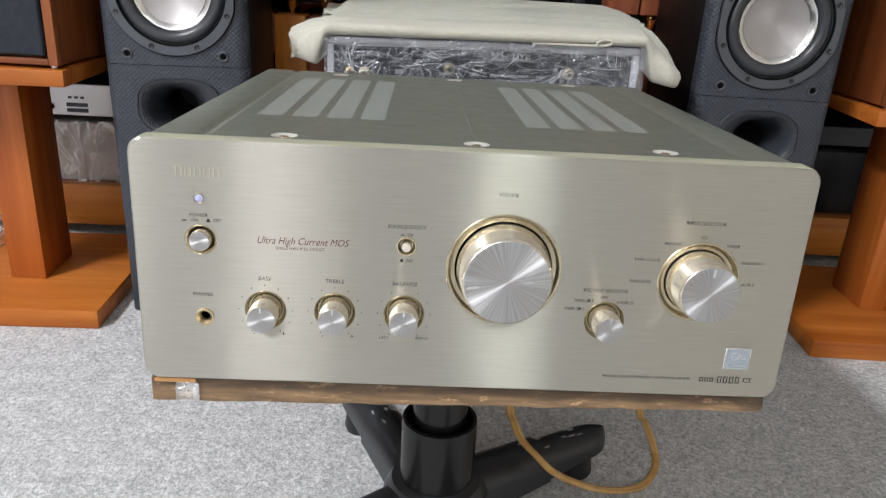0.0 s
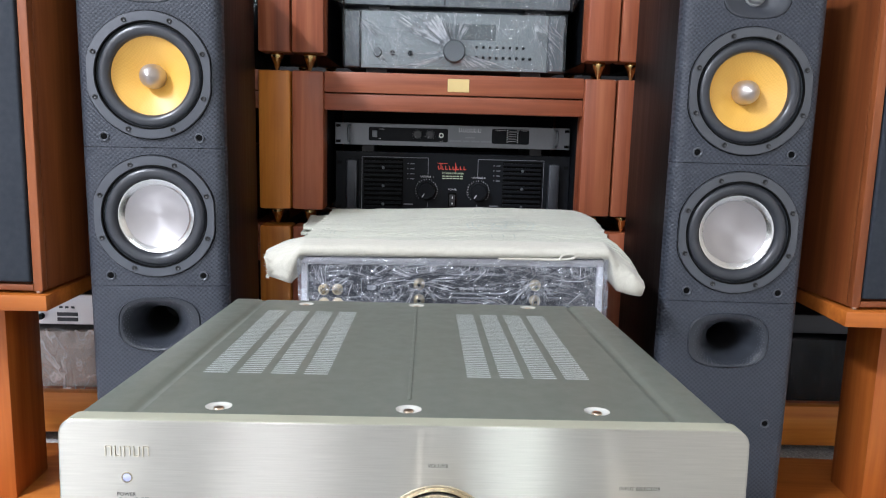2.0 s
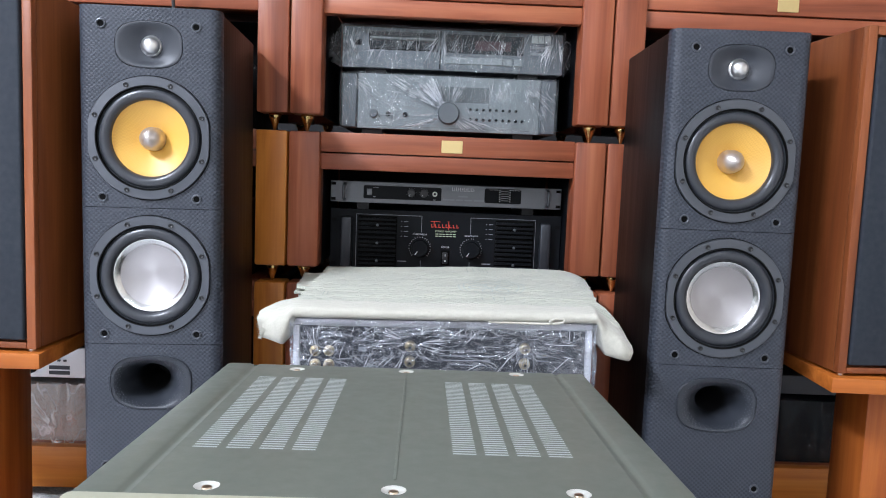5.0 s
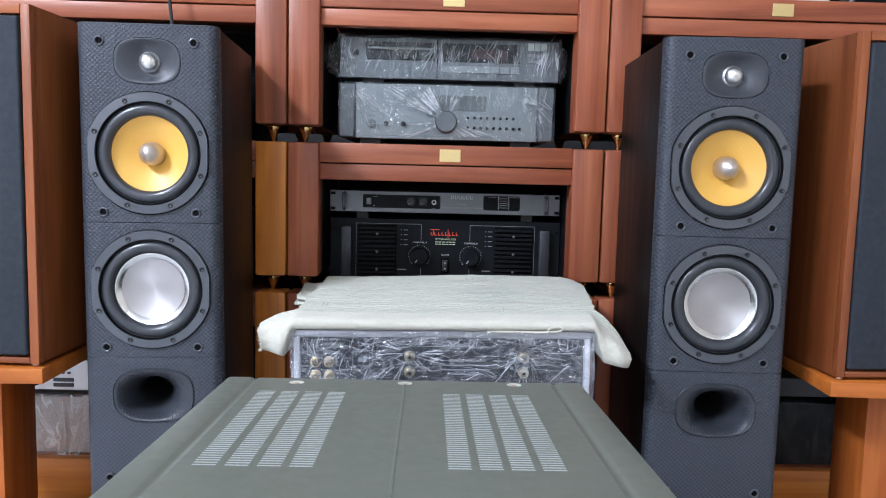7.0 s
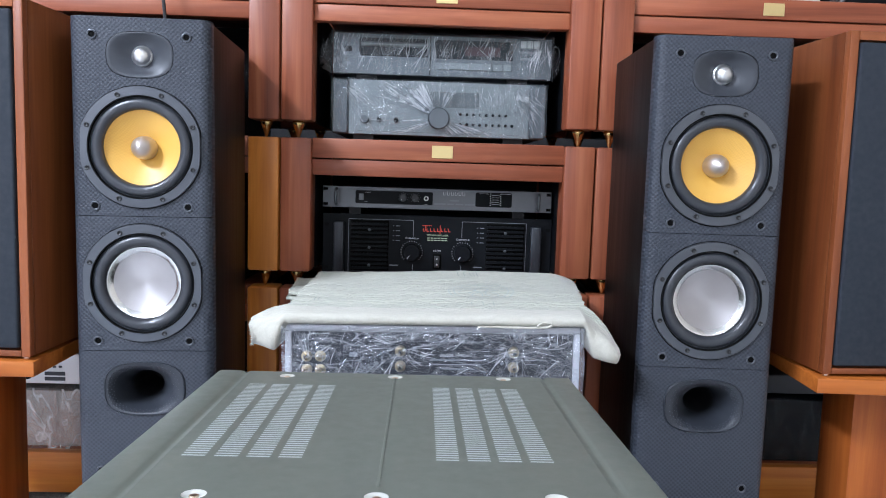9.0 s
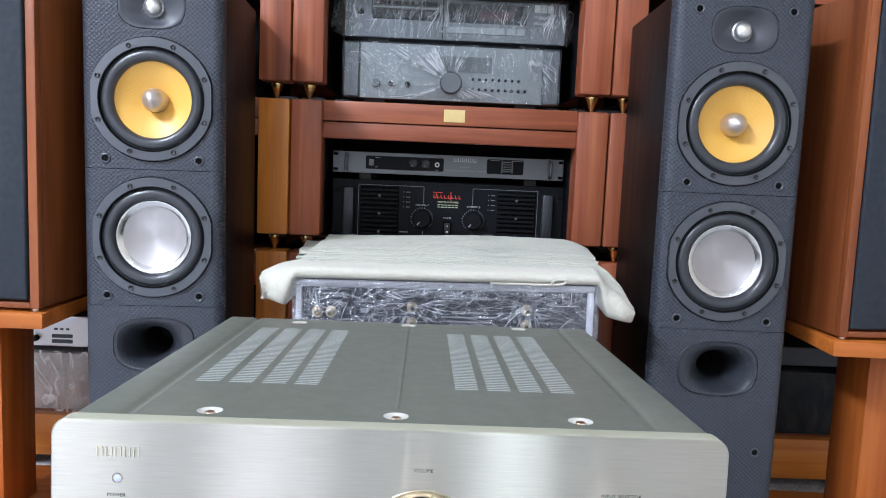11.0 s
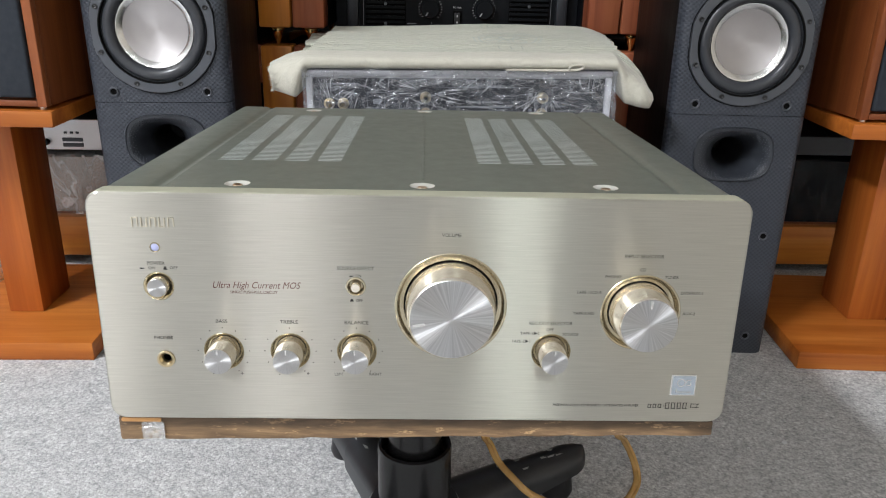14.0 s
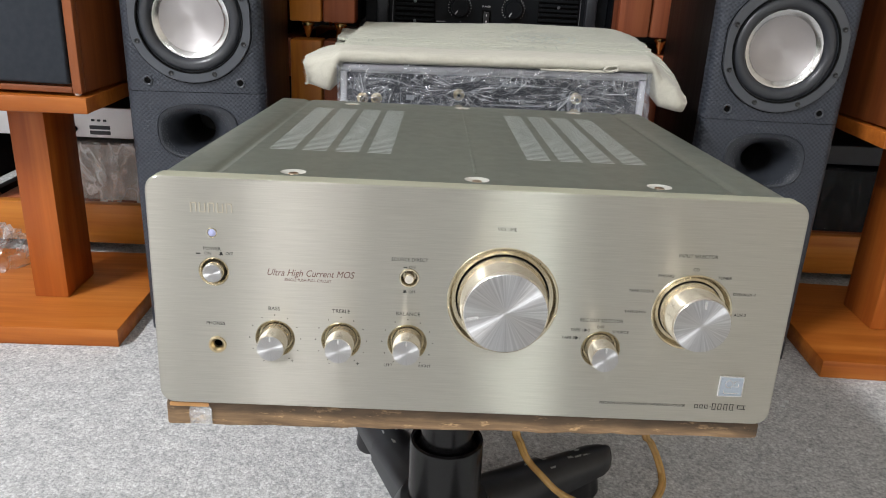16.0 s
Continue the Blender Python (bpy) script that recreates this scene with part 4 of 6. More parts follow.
def stand_board():
    t = thing("plywood_board", "scuffed brown plywood board on a black pedestal", "board", LEAN)
    bm = box(-0.2157, 0.2147, 0.004, 0.40, 0.2385, 0.2583, 0.0025)
    bmesh.ops.subdivide_edges(bm, edges=[e for e in bm.edges if abs(e.verts[0].co.x - e.verts[1].co.x) > 0.3], cuts=40)
    for v in bm.verts:
        k = noise.noise(Vector((v.co.x * 22, v.co.y * 9, 3.0)))
        if v.co.z < 0.25:
            v.co.z += 0.0155 * (v.co.x + 0.2157)
        if v.co.y < 0.1:
            v.co.y += 0.002 * k
            v.co.z += (0.0012 if v.co.z < 0.25 else 0.0) * noise.noise(Vector((v.co.x * 60, 1, 2)))
    part("board", bm, worn_board, t)
    bm = slab(0.016, 0.0150, 0.002, 0.0022, 0.0032, -0.1905, 0.2475)
    bmesh.ops.subdivide_edges(bm, edges=bm.edges[:], cuts=3)
    for v in bm.verts:
        v.co.y += 0.0012 * noise.noise(v.co * 300)
    part("tape", bm, film_tape, t, "crumpled clear tape on the edge")
    bm = slab(0.028, 0.0030, 0.0012, 0.0028, 0.0036, -0.1985, 0.2564)
    part("bare_edge", bm, bare_wood, t, "bare orange wood edge")


stand_board()


scuff_pale = plain("scuffed_paint", (0.42, 0.43, 0.42), 0.6, 0, 0.3, 300, 0.0)


def pedestal():
    t = thing("chair_base", "black swivel chair base with splayed legs used as a stand", "chair base", pose(-0.0051, 0.1945, 0) @ Matrix.Diagonal((1.0354, 1.0354, 1.0354, 1)))
    part("column", lathe_z([(0.0262, 0.06), (0.0262, 0.247), (0.02, 0.247), (0, 0.247)], 40), gloss_black, t, "glossy black inner tube")
    part("sleeve", lathe_z([(0.030, 0.03), (0.0362, 0.03), (0.0362, 0.130), (0.0355, 0.1335), (0.0330, 0.135), (0.0312, 0.1335), (0.0308, 0.122), (0.0264, 0.120)], 48), gloss_black, t, "black outer tube")
    part("mount", box(-0.09, 0.09, -0.07, 0.09, -0.0017, 0.0017, 0.001), black_steel, t, "steel plate under the board", m=pose(0, 0, 0.2485, -2.35))
    part("hub", lathe_z([(0.0, 0.02), (0.05, 0.02), (0.052, 0.05), (0.044, 0.065), (0.0363, 0.068)], 40), worn_plastic, t)
    for k, a in enumerate((31, 117, 214, 296)):
        bm = bmesh.new()
        rows = []
        for u in (0, 0.15, 0.3, 0.45, 0.515, 0.525, 0.6, 0.72, 0.82, 0.88, 0.92, 0.95, 0.975, 0.99, 1.0):
            r = 0.03 + u * 0.198
            w = (0.0275 if u < 0.52 else 0.0245) - 0.005 * u
            top = (0.062 if u < 0.52 else 0.0590) - 0.006 * u
            low = 0.016 + 0.016 * u
            if u > 0.86:
                k = math.sqrt(max(0.0, 1 - ((u - 0.86) / 0.14) ** 2))
                w, top, low = w * max(k, 0.06), low + 0.012 + (top - low - 0.012) * (0.55 + 0.45 * k), low + 0.006 * (1 - k)
            ring = [(-1, low), (-1.0, top - 0.018)]
            ring += [(-math.cos(math.pi * q / 10), top - 0.014 + 0.014 * math.sin(math.pi * q / 10)) for q in range(1, 10)]
            ring += [(1.0, top - 0.018), (1, low)]
            rows.append([bm.verts.new((r, s_ * w, z)) for s_, z in ring])
        nr = len(rows[0])
        for p, q in zip(rows, rows[1:]):
            for i in range(nr - 1):
                bm.faces.new((p[i], p[i + 1], q[i + 1], q[i]))
            bm.faces.new((p[nr - 1], p[0], q[0], q[nr - 1]))
        bm.faces.new(rows[0])
        bm.faces.new(list(reversed(rows[-1])))
        leg = part("leg", bm, worn_plastic, t, "scuffed black plastic leg", m=pose(0, 0, 0, 0, 0, a), sharp=50)
        part("foot_glide", lathe_z([(0.0, 0.0), (0.018, 0.0), (0.020, 0.006), (0.016, 0.032), (0, 0.032)], 24, 0.190, 0), rubber, leg, "rubber foot")
        scuff = bmesh.new()
        rnd = random.Random(k)
        for i in range(8):
            r, s = rnd.uniform(0.07, 0.20), rnd.uniform(-0.018, 0.018)
            z = (0.0626 if r < 0.13 else 0.0596) - 0.007 * (r - 0.03) / 0.198
            s *= 0.6
            wd = rnd.uniform(0.001, 0.003)
            scuff.faces.new([scuff.verts.new((r + dx, s + dy, z + 0.0002)) for dx, dy in ((0, 0), (rnd.uniform(0.003, 0.010), -wd * 0.4), (rnd.uniform(0.005, 0.011), wd), (rnd.uniform(-0.001, 0.002), wd * 1.3))])
        part("scuffs", scuff, scuff_pale, leg, "pale scuff marks")


pedestal()


CORD = [(0.0694, 0.2748, 0.2402), (0.0639, 0.2319, 0.2057), (0.065, 0.2118, 0.1444), (0.0753, 0.2383, 0.107), (0.0857, 0.2404, 0.0831), (0.1002, 0.2184, 0.0778), (0.1178, 0.2075, 0.0658), (0.1478, 0.218, 0.0436), (0.183, 0.2308, 0.0255), (0.2175, 0.2509, 0.0112), (0.2454, 0.2774, 0.0007), (0.2651, 0.3085, -0.0005), (0.2713, 0.3324, 0.0026), (0.263, 0.3365, 0.0253), (0.2465, 0.3212, 0.057), (0.2278, 0.2914, 0.0893), (0.2082, 0.2721, 0.173), (0.203, 0.3162, 0.2385)]


def power_cord():
    t = thing("power_cord", "amber translucent cable looping from the board to the carpet", "cable")
    pts = CORD
    part("cord", tube(pts, 0.0038, 10), amber_cord, t)
    part("cord_rib", tube([(x + 0.003, y - 0.003, z + 0.0005) for x, y, z in pts], 0.0022, 8), amber_cord, t, "second strand of the flat cord")


power_cord()


# ---- black tower loudspeakers ----
def oval(a, b, e, n):
    """A full, rounded oval in x and z."""
    pts = []
    for i in range(n):
        c, s = math.cos(2 * math.pi * i / n), math.sin(2 * math.pi * i / n)
        pts.append((a * math.copysign(abs(c) ** e, c), b * math.copysign(abs(s) ** e, s)))
    return pts


def driver_frame(t, cz, r, clamp):
    ring = [(r, 0.001), (r, -0.0030), (r - 0.0008, -0.0042), (r - 0.0135, -0.0044), (r - 0.0142, -0.0036), (r - 0.0160, 0.001)]
    fr = part("driver_frame", lathe(ring, 72, 0, cz, clamp), frame_grey, t, "satin grey driver ring", sharp=25)
    # black ring added to draw the dark gap between frame and baffle
    part("ring_gap", lathe([(r + 0.0013, 0.0002), (r + 0.0013, -0.0006), (r - 0.002, -0.0006)], 72, 0, cz, clamp + 0.0013), black_void, fr, "thin black ring drawn as the gap round the frame")
    part("inner_gap", lathe([(r - 0.0132, -0.0046), (r - 0.0150, -0.0046), (r - 0.0156, -0.001)], 72, 0, cz), black_void, fr, "thin black gap inside the ring")
    for i in range(8):
        a = radians(22.5 + 45 * i)
        x, z = (r - 0.0075) * math.cos(a), (r - 0.0075) * math.sin(a)
        if abs(x) > clamp - 0.004:
            x = math.copysign(clamp - 0.0100, x)
        sb = lathe([(0.0036, -0.0050), (0.0036, -0.0062), (0.0030, -0.0064), (0.0024, -0.0058), (0.0008, -0.0050), (0, -0.0050)], 16, x, cz + z)
        part("screw", sb, rubber, fr, "black socket screw")
    return fr


def port_mesh(cz, off):
    """Flared oval port that narrows to an off-centre hole."""
    bm = bmesh.new()
    n, rows = 56, []
    for u in (0.0, 0.06, 0.14, 0.26, 0.40, 0.56, 0.74, 0.9, 1.0):
        k = u ** 0.8
        a = 0.0580 * (1 - k) + 0.0245 * k
        b = 0.0400 * (1 - k) + 0.0225 * k
        d = 0.060 * u ** 1.8
        ring = []
        for i in range(n):
            t = 2 * math.pi * i / n
            e = 0.72 + 0.28 * k
            c, s = math.cos(t), math.sin(t)
            ring.append(bm.verts.new((off[0] * k + a * math.copysign(abs(c) ** e, c), -0.0012 + d, cz + off[1] * k + b * math.copysign(abs(s) ** e, s))))
        rows.append(ring)
    for p, q in zip(rows, rows[1:]):
        for i in range(n):
            bm.faces.new((p[i], p[(i + 1) % n], q[(i + 1) % n], q[i]))
    return bm, [v.co.copy() for v in rows[0]], [v.co.copy() for v in rows[-1]]


def tower(label, m, side):
    t = thing("tower_loudspeaker", label, "loudspeaker", m, "black towers")
    W, D, H = 0.2018, 0.283, 0.887
    cab = box(-W / 2 + 0.001, W / 2 - 0.001, 0.026, D, 0.0, H - 0.001, 0.003)
    cab.normal_update()
    bmesh.ops.delete(cab, geom=[f for f in cab.faces if f.calc_center_median().y < 0.0262], context="FACES")
    part("cabinet", cab, black_ash, t, "black-brown wood-grain cabinet")
    # baffle in three fields, each with holes for its drivers
    fields = [(0.0, 0.3931), (0.3939, 0.5971), (0.5979, H)]
    off = (-0.012 * side, -0.007)
    pm, edge, mouth = port_mesh(0.3345, off)
    for z0, z1 in fields:
        bm = bmesh.new()
        outs = []
        for inset, y in ((0.0145, 0.0), (0.0090, 0.0012), (0.0042, 0.0042), (0.0010, 0.0090), (0.0, 0.015), (0.0, 0.0262)):
            outs.append([bm.verts.new((s * (W / 2 - inset), y, z)) for s, z in ((-1, z0), (1, z0), (1, z1), (-1, z1))])
        for p, q in zip(outs, outs[1:]):
            for i in range(4):
                bm.faces.new((p[i], p[(i + 1) % 4], q[(i + 1) % 4], q[i]))
        edges = [bm.edges.get((outs[0][i], outs[0][(i + 1) % 4])) for i in range(4)]

        def cut(pts):
            ring = [bm.verts.new((x, 0.0, z)) for x, z in pts]
            edges.extend(bm.edges.new((ring[i], ring[(i + 1) % len(ring)])) for i in range(len(ring)))
        if z0 == 0.0:
            cut([(v.x, v.z) for v in edge])
        elif z1 < 0.7:
            cut([(0.080 * math.cos(2 * math.pi * i / 64), 0.4970 + 0.080 * math.sin(2 * math.pi * i / 64)) for i in range(64)])
        else:
            cut([(0.080 * math.cos(2 * math.pi * i / 64), 0.6995 + 0.080 * math.sin(2 * math.pi * i / 64)) for i in range(64)])
            cut([(x, 0.8335 + z) for x, z in oval(0.0482, 0.0337, 0.74, 56)])
        bmesh.ops.triangle_fill(bm, use_beauty=True, use_dissolve=False, edges=edges, normal=(0, -1, 0))
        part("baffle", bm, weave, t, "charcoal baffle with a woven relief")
    part("port", pm, waveguide, t, "flared oval bass port")
    bm = bmesh.new()
    ra = [bm.verts.new(v) for v in mouth]
    rb = [bm.verts.new((v.x, 0.16, v.z)) for v in mouth]
    for i in range(len(ra)):
        bm.faces.new((ra[i], ra[(i + 1) % len(ra)], rb[(i + 1) % len(ra)], rb[i]))
    bm.faces.new(rb)
    part("port_tube", bm, rubber, t, "dark port tube")
    lip = [(v.x, v.z - 0.3345) for v in edge]
    bm = bmesh.new()
    loops = []
    for k, y in ((1.0, -0.0008), (1.02, -0.0022), (1.045, -0.0010), (1.05, 0.0005)):
        loops.append([bm.verts.new((x * k, y, z * k + 0.3345)) for x, z in lip])
    for p, q in zip(loops, loops[1:]):
        for i in range(len(p)):
            bm.faces.new((p[i], p[(i + 1) % len(p)], q[(i + 1) % len(p)], q[i]))
    part("port_lip", bm, waveguide, t, "smooth black lip of the port")
    # dimples in the flare
    bm = bmesh.new()
    for j in range(4):
        k = 0.16 + 0.09 * j
        u = k ** 1.25
        for i in range(40):
            a = 2 * math.pi * (i + 0.5 * (j % 2)) / 40
            c, s = math.cos(a), math.sin(a)
            e = 0.72 + 0.28 * k
            x = off[0] * k + (0.0580 * (1 - k) + 0.0245 * k) * math.copysign(abs(c) ** e, c)
            z = 0.3345 + off[1] * k + (0.0400 * (1 - k) + 0.0225 * k) * math.copysign(abs(s) ** e, s)
            y = -0.0012 + 0.060 * u ** 1.8
            lathe([(0, y - 0.0010), (0.0006, y - 0.0007), (0.0009, y + 0.0006)], 8, x, z, bm=bm)
    tagged(part("dimple_texture", bm, frame_grey, t), "rows of small round dimples in the flare", kind="stuff")
    # mid driver
    cz = 0.6995
    driver_frame(t, cz, 0.0893, 0.0853)
    roll = [(0.0745, 0.001), (0.0730, 0.001)] + [(0.0645 + 0.0085 * math.cos(a), 0.003 - 0.0072 * math.sin(a)) for a in [math.pi * i / 10 for i in range(11)]] + [(0.0555, 0.006)]
    part("surround", lathe(roll, 72, 0, cz), surround_rubber, t, "black rubber surround")
    part("cone", lathe([(0.0562, 0.0055), (0.0550, 0.0062), (0.040, 0.0120), (0.026, 0.0185), (0.0172, 0.0235)], 72), kevlar, t, "yellow woven cone", m=pose(0, 0, cz))
    part("phase_plug", lathe([(0.0176, 0.0235), (0.0172, 0.010), (0.0160, 0.004), (0.0130, -0.0015), (0.009, -0.0055), (0.005, -0.0085), (0.0015, -0.0105), (0, -0.0108)], 40, 0, cz), plug_metal, t, "silver-bronze bullet plug")
    # woofer
    cz = 0.4970
    driver_frame(t, cz, 0.0893, 0.0853)
    part("surround", lathe([(r, y) for r, y in roll], 72, 0, cz), surround_rubber, t, "black rubber surround")
    part("cone_rim", lathe([(0.0556, 0.0062), (0.0546, 0.0036), (0.0520, 0.0042), (0.0462, 0.0088)], 72, 0, cz), alu_rim, t, "polished rim of the cone")
    part("cone", lathe([(0.0462, 0.0088), (0.042, 0.0104), (0.030, 0.0135), (0.015, 0.0152), (0, 0.0157)], 72, 0, cz), cone_alu, t, "dished aluminium bass cone")
    # tweeter
    cz = 0.8335
    bm = bmesh.new()
    rows = []
    n = 56
    for a, b, y, e in ((0.0474, 0.0329, 0.0040, 0.74), (0.0474, 0.0329, -0.0002, 0.74), (0.0462, 0.0318, -0.0006, 0.75), (0.0420, 0.0295, 0.0004, 0.78), (0.0350, 0.0268, 0.0026, 0.85), (0.0285, 0.0245, 0.0052, 0.93), (0.0225, 0.0215, 0.0082, 1.0), (0.0178, 0.0178, 0.0106, 1.0), (0.0152, 0.0152, 0.0118, 1.0)):
        rows.append([bm.verts.new((x, y, cz + z)) for x, z in oval(a, b, e, n)])
    for p, q in zip(rows, rows[1:]):
        for i in range(n):
            bm.faces.new((p[i], p[(i + 1) % n], q[(i + 1) % n], q[i]))
    tw = part("tweeter_plate", bm, waveguide, t, "black oval tweeter plate")
    part("dome", lathe([(0.0153, 0.0118), (0.0140, 0.0098)] + [(0.0132 * math.cos(a), 0.0094 - 0.0120 * math.sin(a)) for a in [math.pi / 2 * i / 8 for i in range(9)]], 40, 0, cz), dome_alu, tw, "silver metal dome")
    # grille sockets
    for z in (0.861, 0.6126, 0.409, 0.206, 0.032):
        for s in (-1, 1):
            x = s * 0.0672
            sk = part("grille_socket", lathe([(0.0072, 0.0003), (0.0070, -0.0018), (0.0058, -0.0022), (0.0046, -0.0014), (0.0044, 0.0)], 24, x, z), frame_grey, t)
            part("socket_hole", lathe([(0.0044, -0.0004), (0.0, -0.0002)], 20, x, z), black_void, sk)
    return t


TOWER_L = pose(-0.3861, 0.675, 0.0, 0, -0.4, 3.0)
TOWER_R = pose(0.4641, 0.651, 0.0, 0, 0, -2.1)
tower("charcoal tower loudspeaker with a yellow cone, standing on the carpet", TOWER_L, 1)
tower("charcoal tower loudspeaker with a yellow cone, angled towards the seat", TOWER_R, -1)


# ---- wooden speaker stands and the boxes on them ----
def stand(m, side, top, post, wide=0.066):
    """A base board from its inner front corner outwards, a post and a top board. top: the top board's inner front corner; post: its inner front corner."""
    t = thing("speaker_stand", "orange-brown wooden speaker stand with a square post", "speaker stand", m, "wooden stands")

    def board(name, x, y, w, d, z0, z1, material):
        a, b = (x - w, x) if side < 0 else (x, x + w)
        part(name, box(a, b, y, y + d, z0, z1, 0.002), material, t)
    board("base_board", 0.0, 0.0, 0.36, 0.33, 0.0, 0.030, stand_x)
    board("top_board", *top, 0.36, 0.32, 0.3645, 0.3875, stand_x)
    board("post", *post, wide, 0.104, 0.030, 0.3645, stand_z)
    return t


def box_speaker(m, side):
    t = thing("bookshelf_loudspeaker", "wooden box loudspeaker with a navy cloth grille, on a stand", "loudspeaker", m, "box speakers")
    w, d, h = 0.29, 0.28, 0.508
    a, b = (-w, 0.0) if side < 0 else (0.0, w)
    part("cabinet", box(a, b, 0.014, d, 0.0, h, 0.0015), box_z, t, "red-brown veneered cabinet")
    # solid wood rim round a sunken front
    rim = 0.0135
    for r in ((a, a + rim, 0.0, h), (b - rim, b, 0.0, h)):
        part("front_stile", box(r[0], r[1], 0.0, 0.0138, r[2], r[3], 0.0015), rim_z, t, "paler solid wood edge strip")
    for r in ((0.0, rim * 0.7), (h - rim, h)):
        part("front_rail", box(a + rim + 0.0004, b - rim - 0.0004, 0.0004, 0.0138, r[0] + 0.0004, r[1] - 0.0004, 0.001), rim_x, t, "paler solid wood edge strip")
    part("grille", box(a + rim + 0.0025, b - rim - 0.0025, -0.0025, 0.0136, rim * 0.7 + 0.003, h - rim - 0.0025, 0.004, 3), grille_cloth, t, "navy cloth grille")
    for x in (a + 0.012, b - 0.012):
        for y in (0.012, d - 0.03):
            part("foot", lathe_z([(0.0, -0.0045), (0.0052, -0.0045), (0.0052, 0.0), (0, 0.0)], 16, x, y), bright_steel, t, "small metal foot")
    return t


stand(pose(-0.5135, 0.603, 0, 0, 0, 1), -1, (-0.012, 0.015), (-0.124, 0.113), 0.056)
stand(pose(0.599, 0.597, 0, 0, 0, -3), 1, (0.026, 0.034), (0.134, 0.130))
box_speaker(pose(-0.5339, 0.6251, 0.392, 0, 0, -3.0), -1)
box_speaker(pose(0.6384, 0.6382, 0.392, 0, 0, 3.4), 1)


# ---- gear on the rack ----
def crinkled(x0, x1, y0, y1, z0, z1, step=0.012, amp_=0.004, seed=0, sag=0.0):
    """A loose film hull round a box: front, sides and top, wavy with creases."""
    bm = bmesh.new()
    verts = {}

    def vert(x, y, z):
        key = (round(x, 4), round(y, 4), round(z, 4))
        if key not in verts:
            p = Vector((x, y, z))
            k = noise.noise_vector(p * 26 + Vector((seed, 0, 0))) * amp_ + noise.noise_vector(p * 80 + Vector((0, seed, 0))) * amp_ * 0.4
            edge = 0.25 if (abs(z - z0) < 1e-5) else 1.0
            verts[key] = bm.verts.new(p + k * edge)
        return verts[key]

    def lin(a, b):
        n = max(2, int(round((b - a) / step)))
        return [a + (b - a) * i / n for i in range(n + 1)]
    X, Y, Z = lin(x0, x1), lin(y0, y1), lin(z0, z1)
    for xa, xb in zip(X, X[1:]):
        for za, zb in zip(Z, Z[1:]):
            bm.faces.new((vert(xa, y0, za), vert(xb, y0, za), vert(xb, y0, zb), vert(xa, y0, zb)))
        for ya, yb in zip(Y, Y[1:]):
            bm.faces.new((vert(xa, ya, z1), vert(xb, ya, z1), vert(xb, yb, z1), vert(xa, yb, z1)))
    for x in (x0, x1):
        for ya, yb in zip(Y, Y[1:]):
            for za, zb in zip(Z, Z[1:]):
                bm.faces.new((vert(x, ya, za), vert(x, yb, za), vert(x, yb, zb), vert(x, ya, zb)))
    return bm


def creases(x0, x1, z0, z1, y, n, seed, lean=(-30, 30), fans=(), long=(0.012, 0.05), wide=0.0006):
    """Thin tent-shaped folds of film on a front face; fans: (x, z, count, reach, from and to degrees) gather folds round a point."""
    rnd = random.Random(seed)
    bm = bmesh.new()

    def fold(x, z, ang, ln, w):
        c, s = math.cos(ang), math.sin(ang)
        bend = rnd.uniform(-0.25, 0.25)
        pts = []
        for k in range(6):
            u = k / 5
            a = ang + bend * (u - 0.5)
            pts.append((x + ln * u * math.cos(a), z + ln * u * math.sin(a), w * (0.15 + math.sin(math.pi * (0.08 + 0.84 * u))) * 0.9))
        prev = None
        for px, pz, pw in pts:
            if not (x0 < px < x1 and z0 < pz < z1):
                break
            lift = rnd.uniform(0.0004, 0.0016)
            row = [bm.verts.new((px - s * pw, y, pz + c * pw)), bm.verts.new((px, y - lift, pz)), bm.verts.new((px + s * pw, y, pz - c * pw))]
            if prev:
                bm.faces.new((prev[0], prev[1], row[1], row[0]))
                bm.faces.new((prev[1], prev[2], row[2], row[1]))
            prev = row
    for _ in range(n):
        a = radians(90 + rnd.uniform(*lean)) if rnd.random() < 0.92 else radians(rnd.uniform(0, 180))
        fold(rnd.uniform(x0, x1), rnd.uniform(z0, z1), a, rnd.uniform(*long), wide * rnd.uniform(0.4, 1.3))
    for fx, fz, count, reach, a0, a1 in fans:
        for _ in range(count):
            a = radians(rnd.uniform(a0, a1))
            r = rnd.uniform(0.010, 0.024)
            fold(fx + r * math.cos(a), fz + r * math.sin(a), a + rnd.uniform(-0.12, 0.12), rnd.uniform(0.3, 1.0) * reach, wide * rnd.uniform(0.5, 1.5))
    return bm


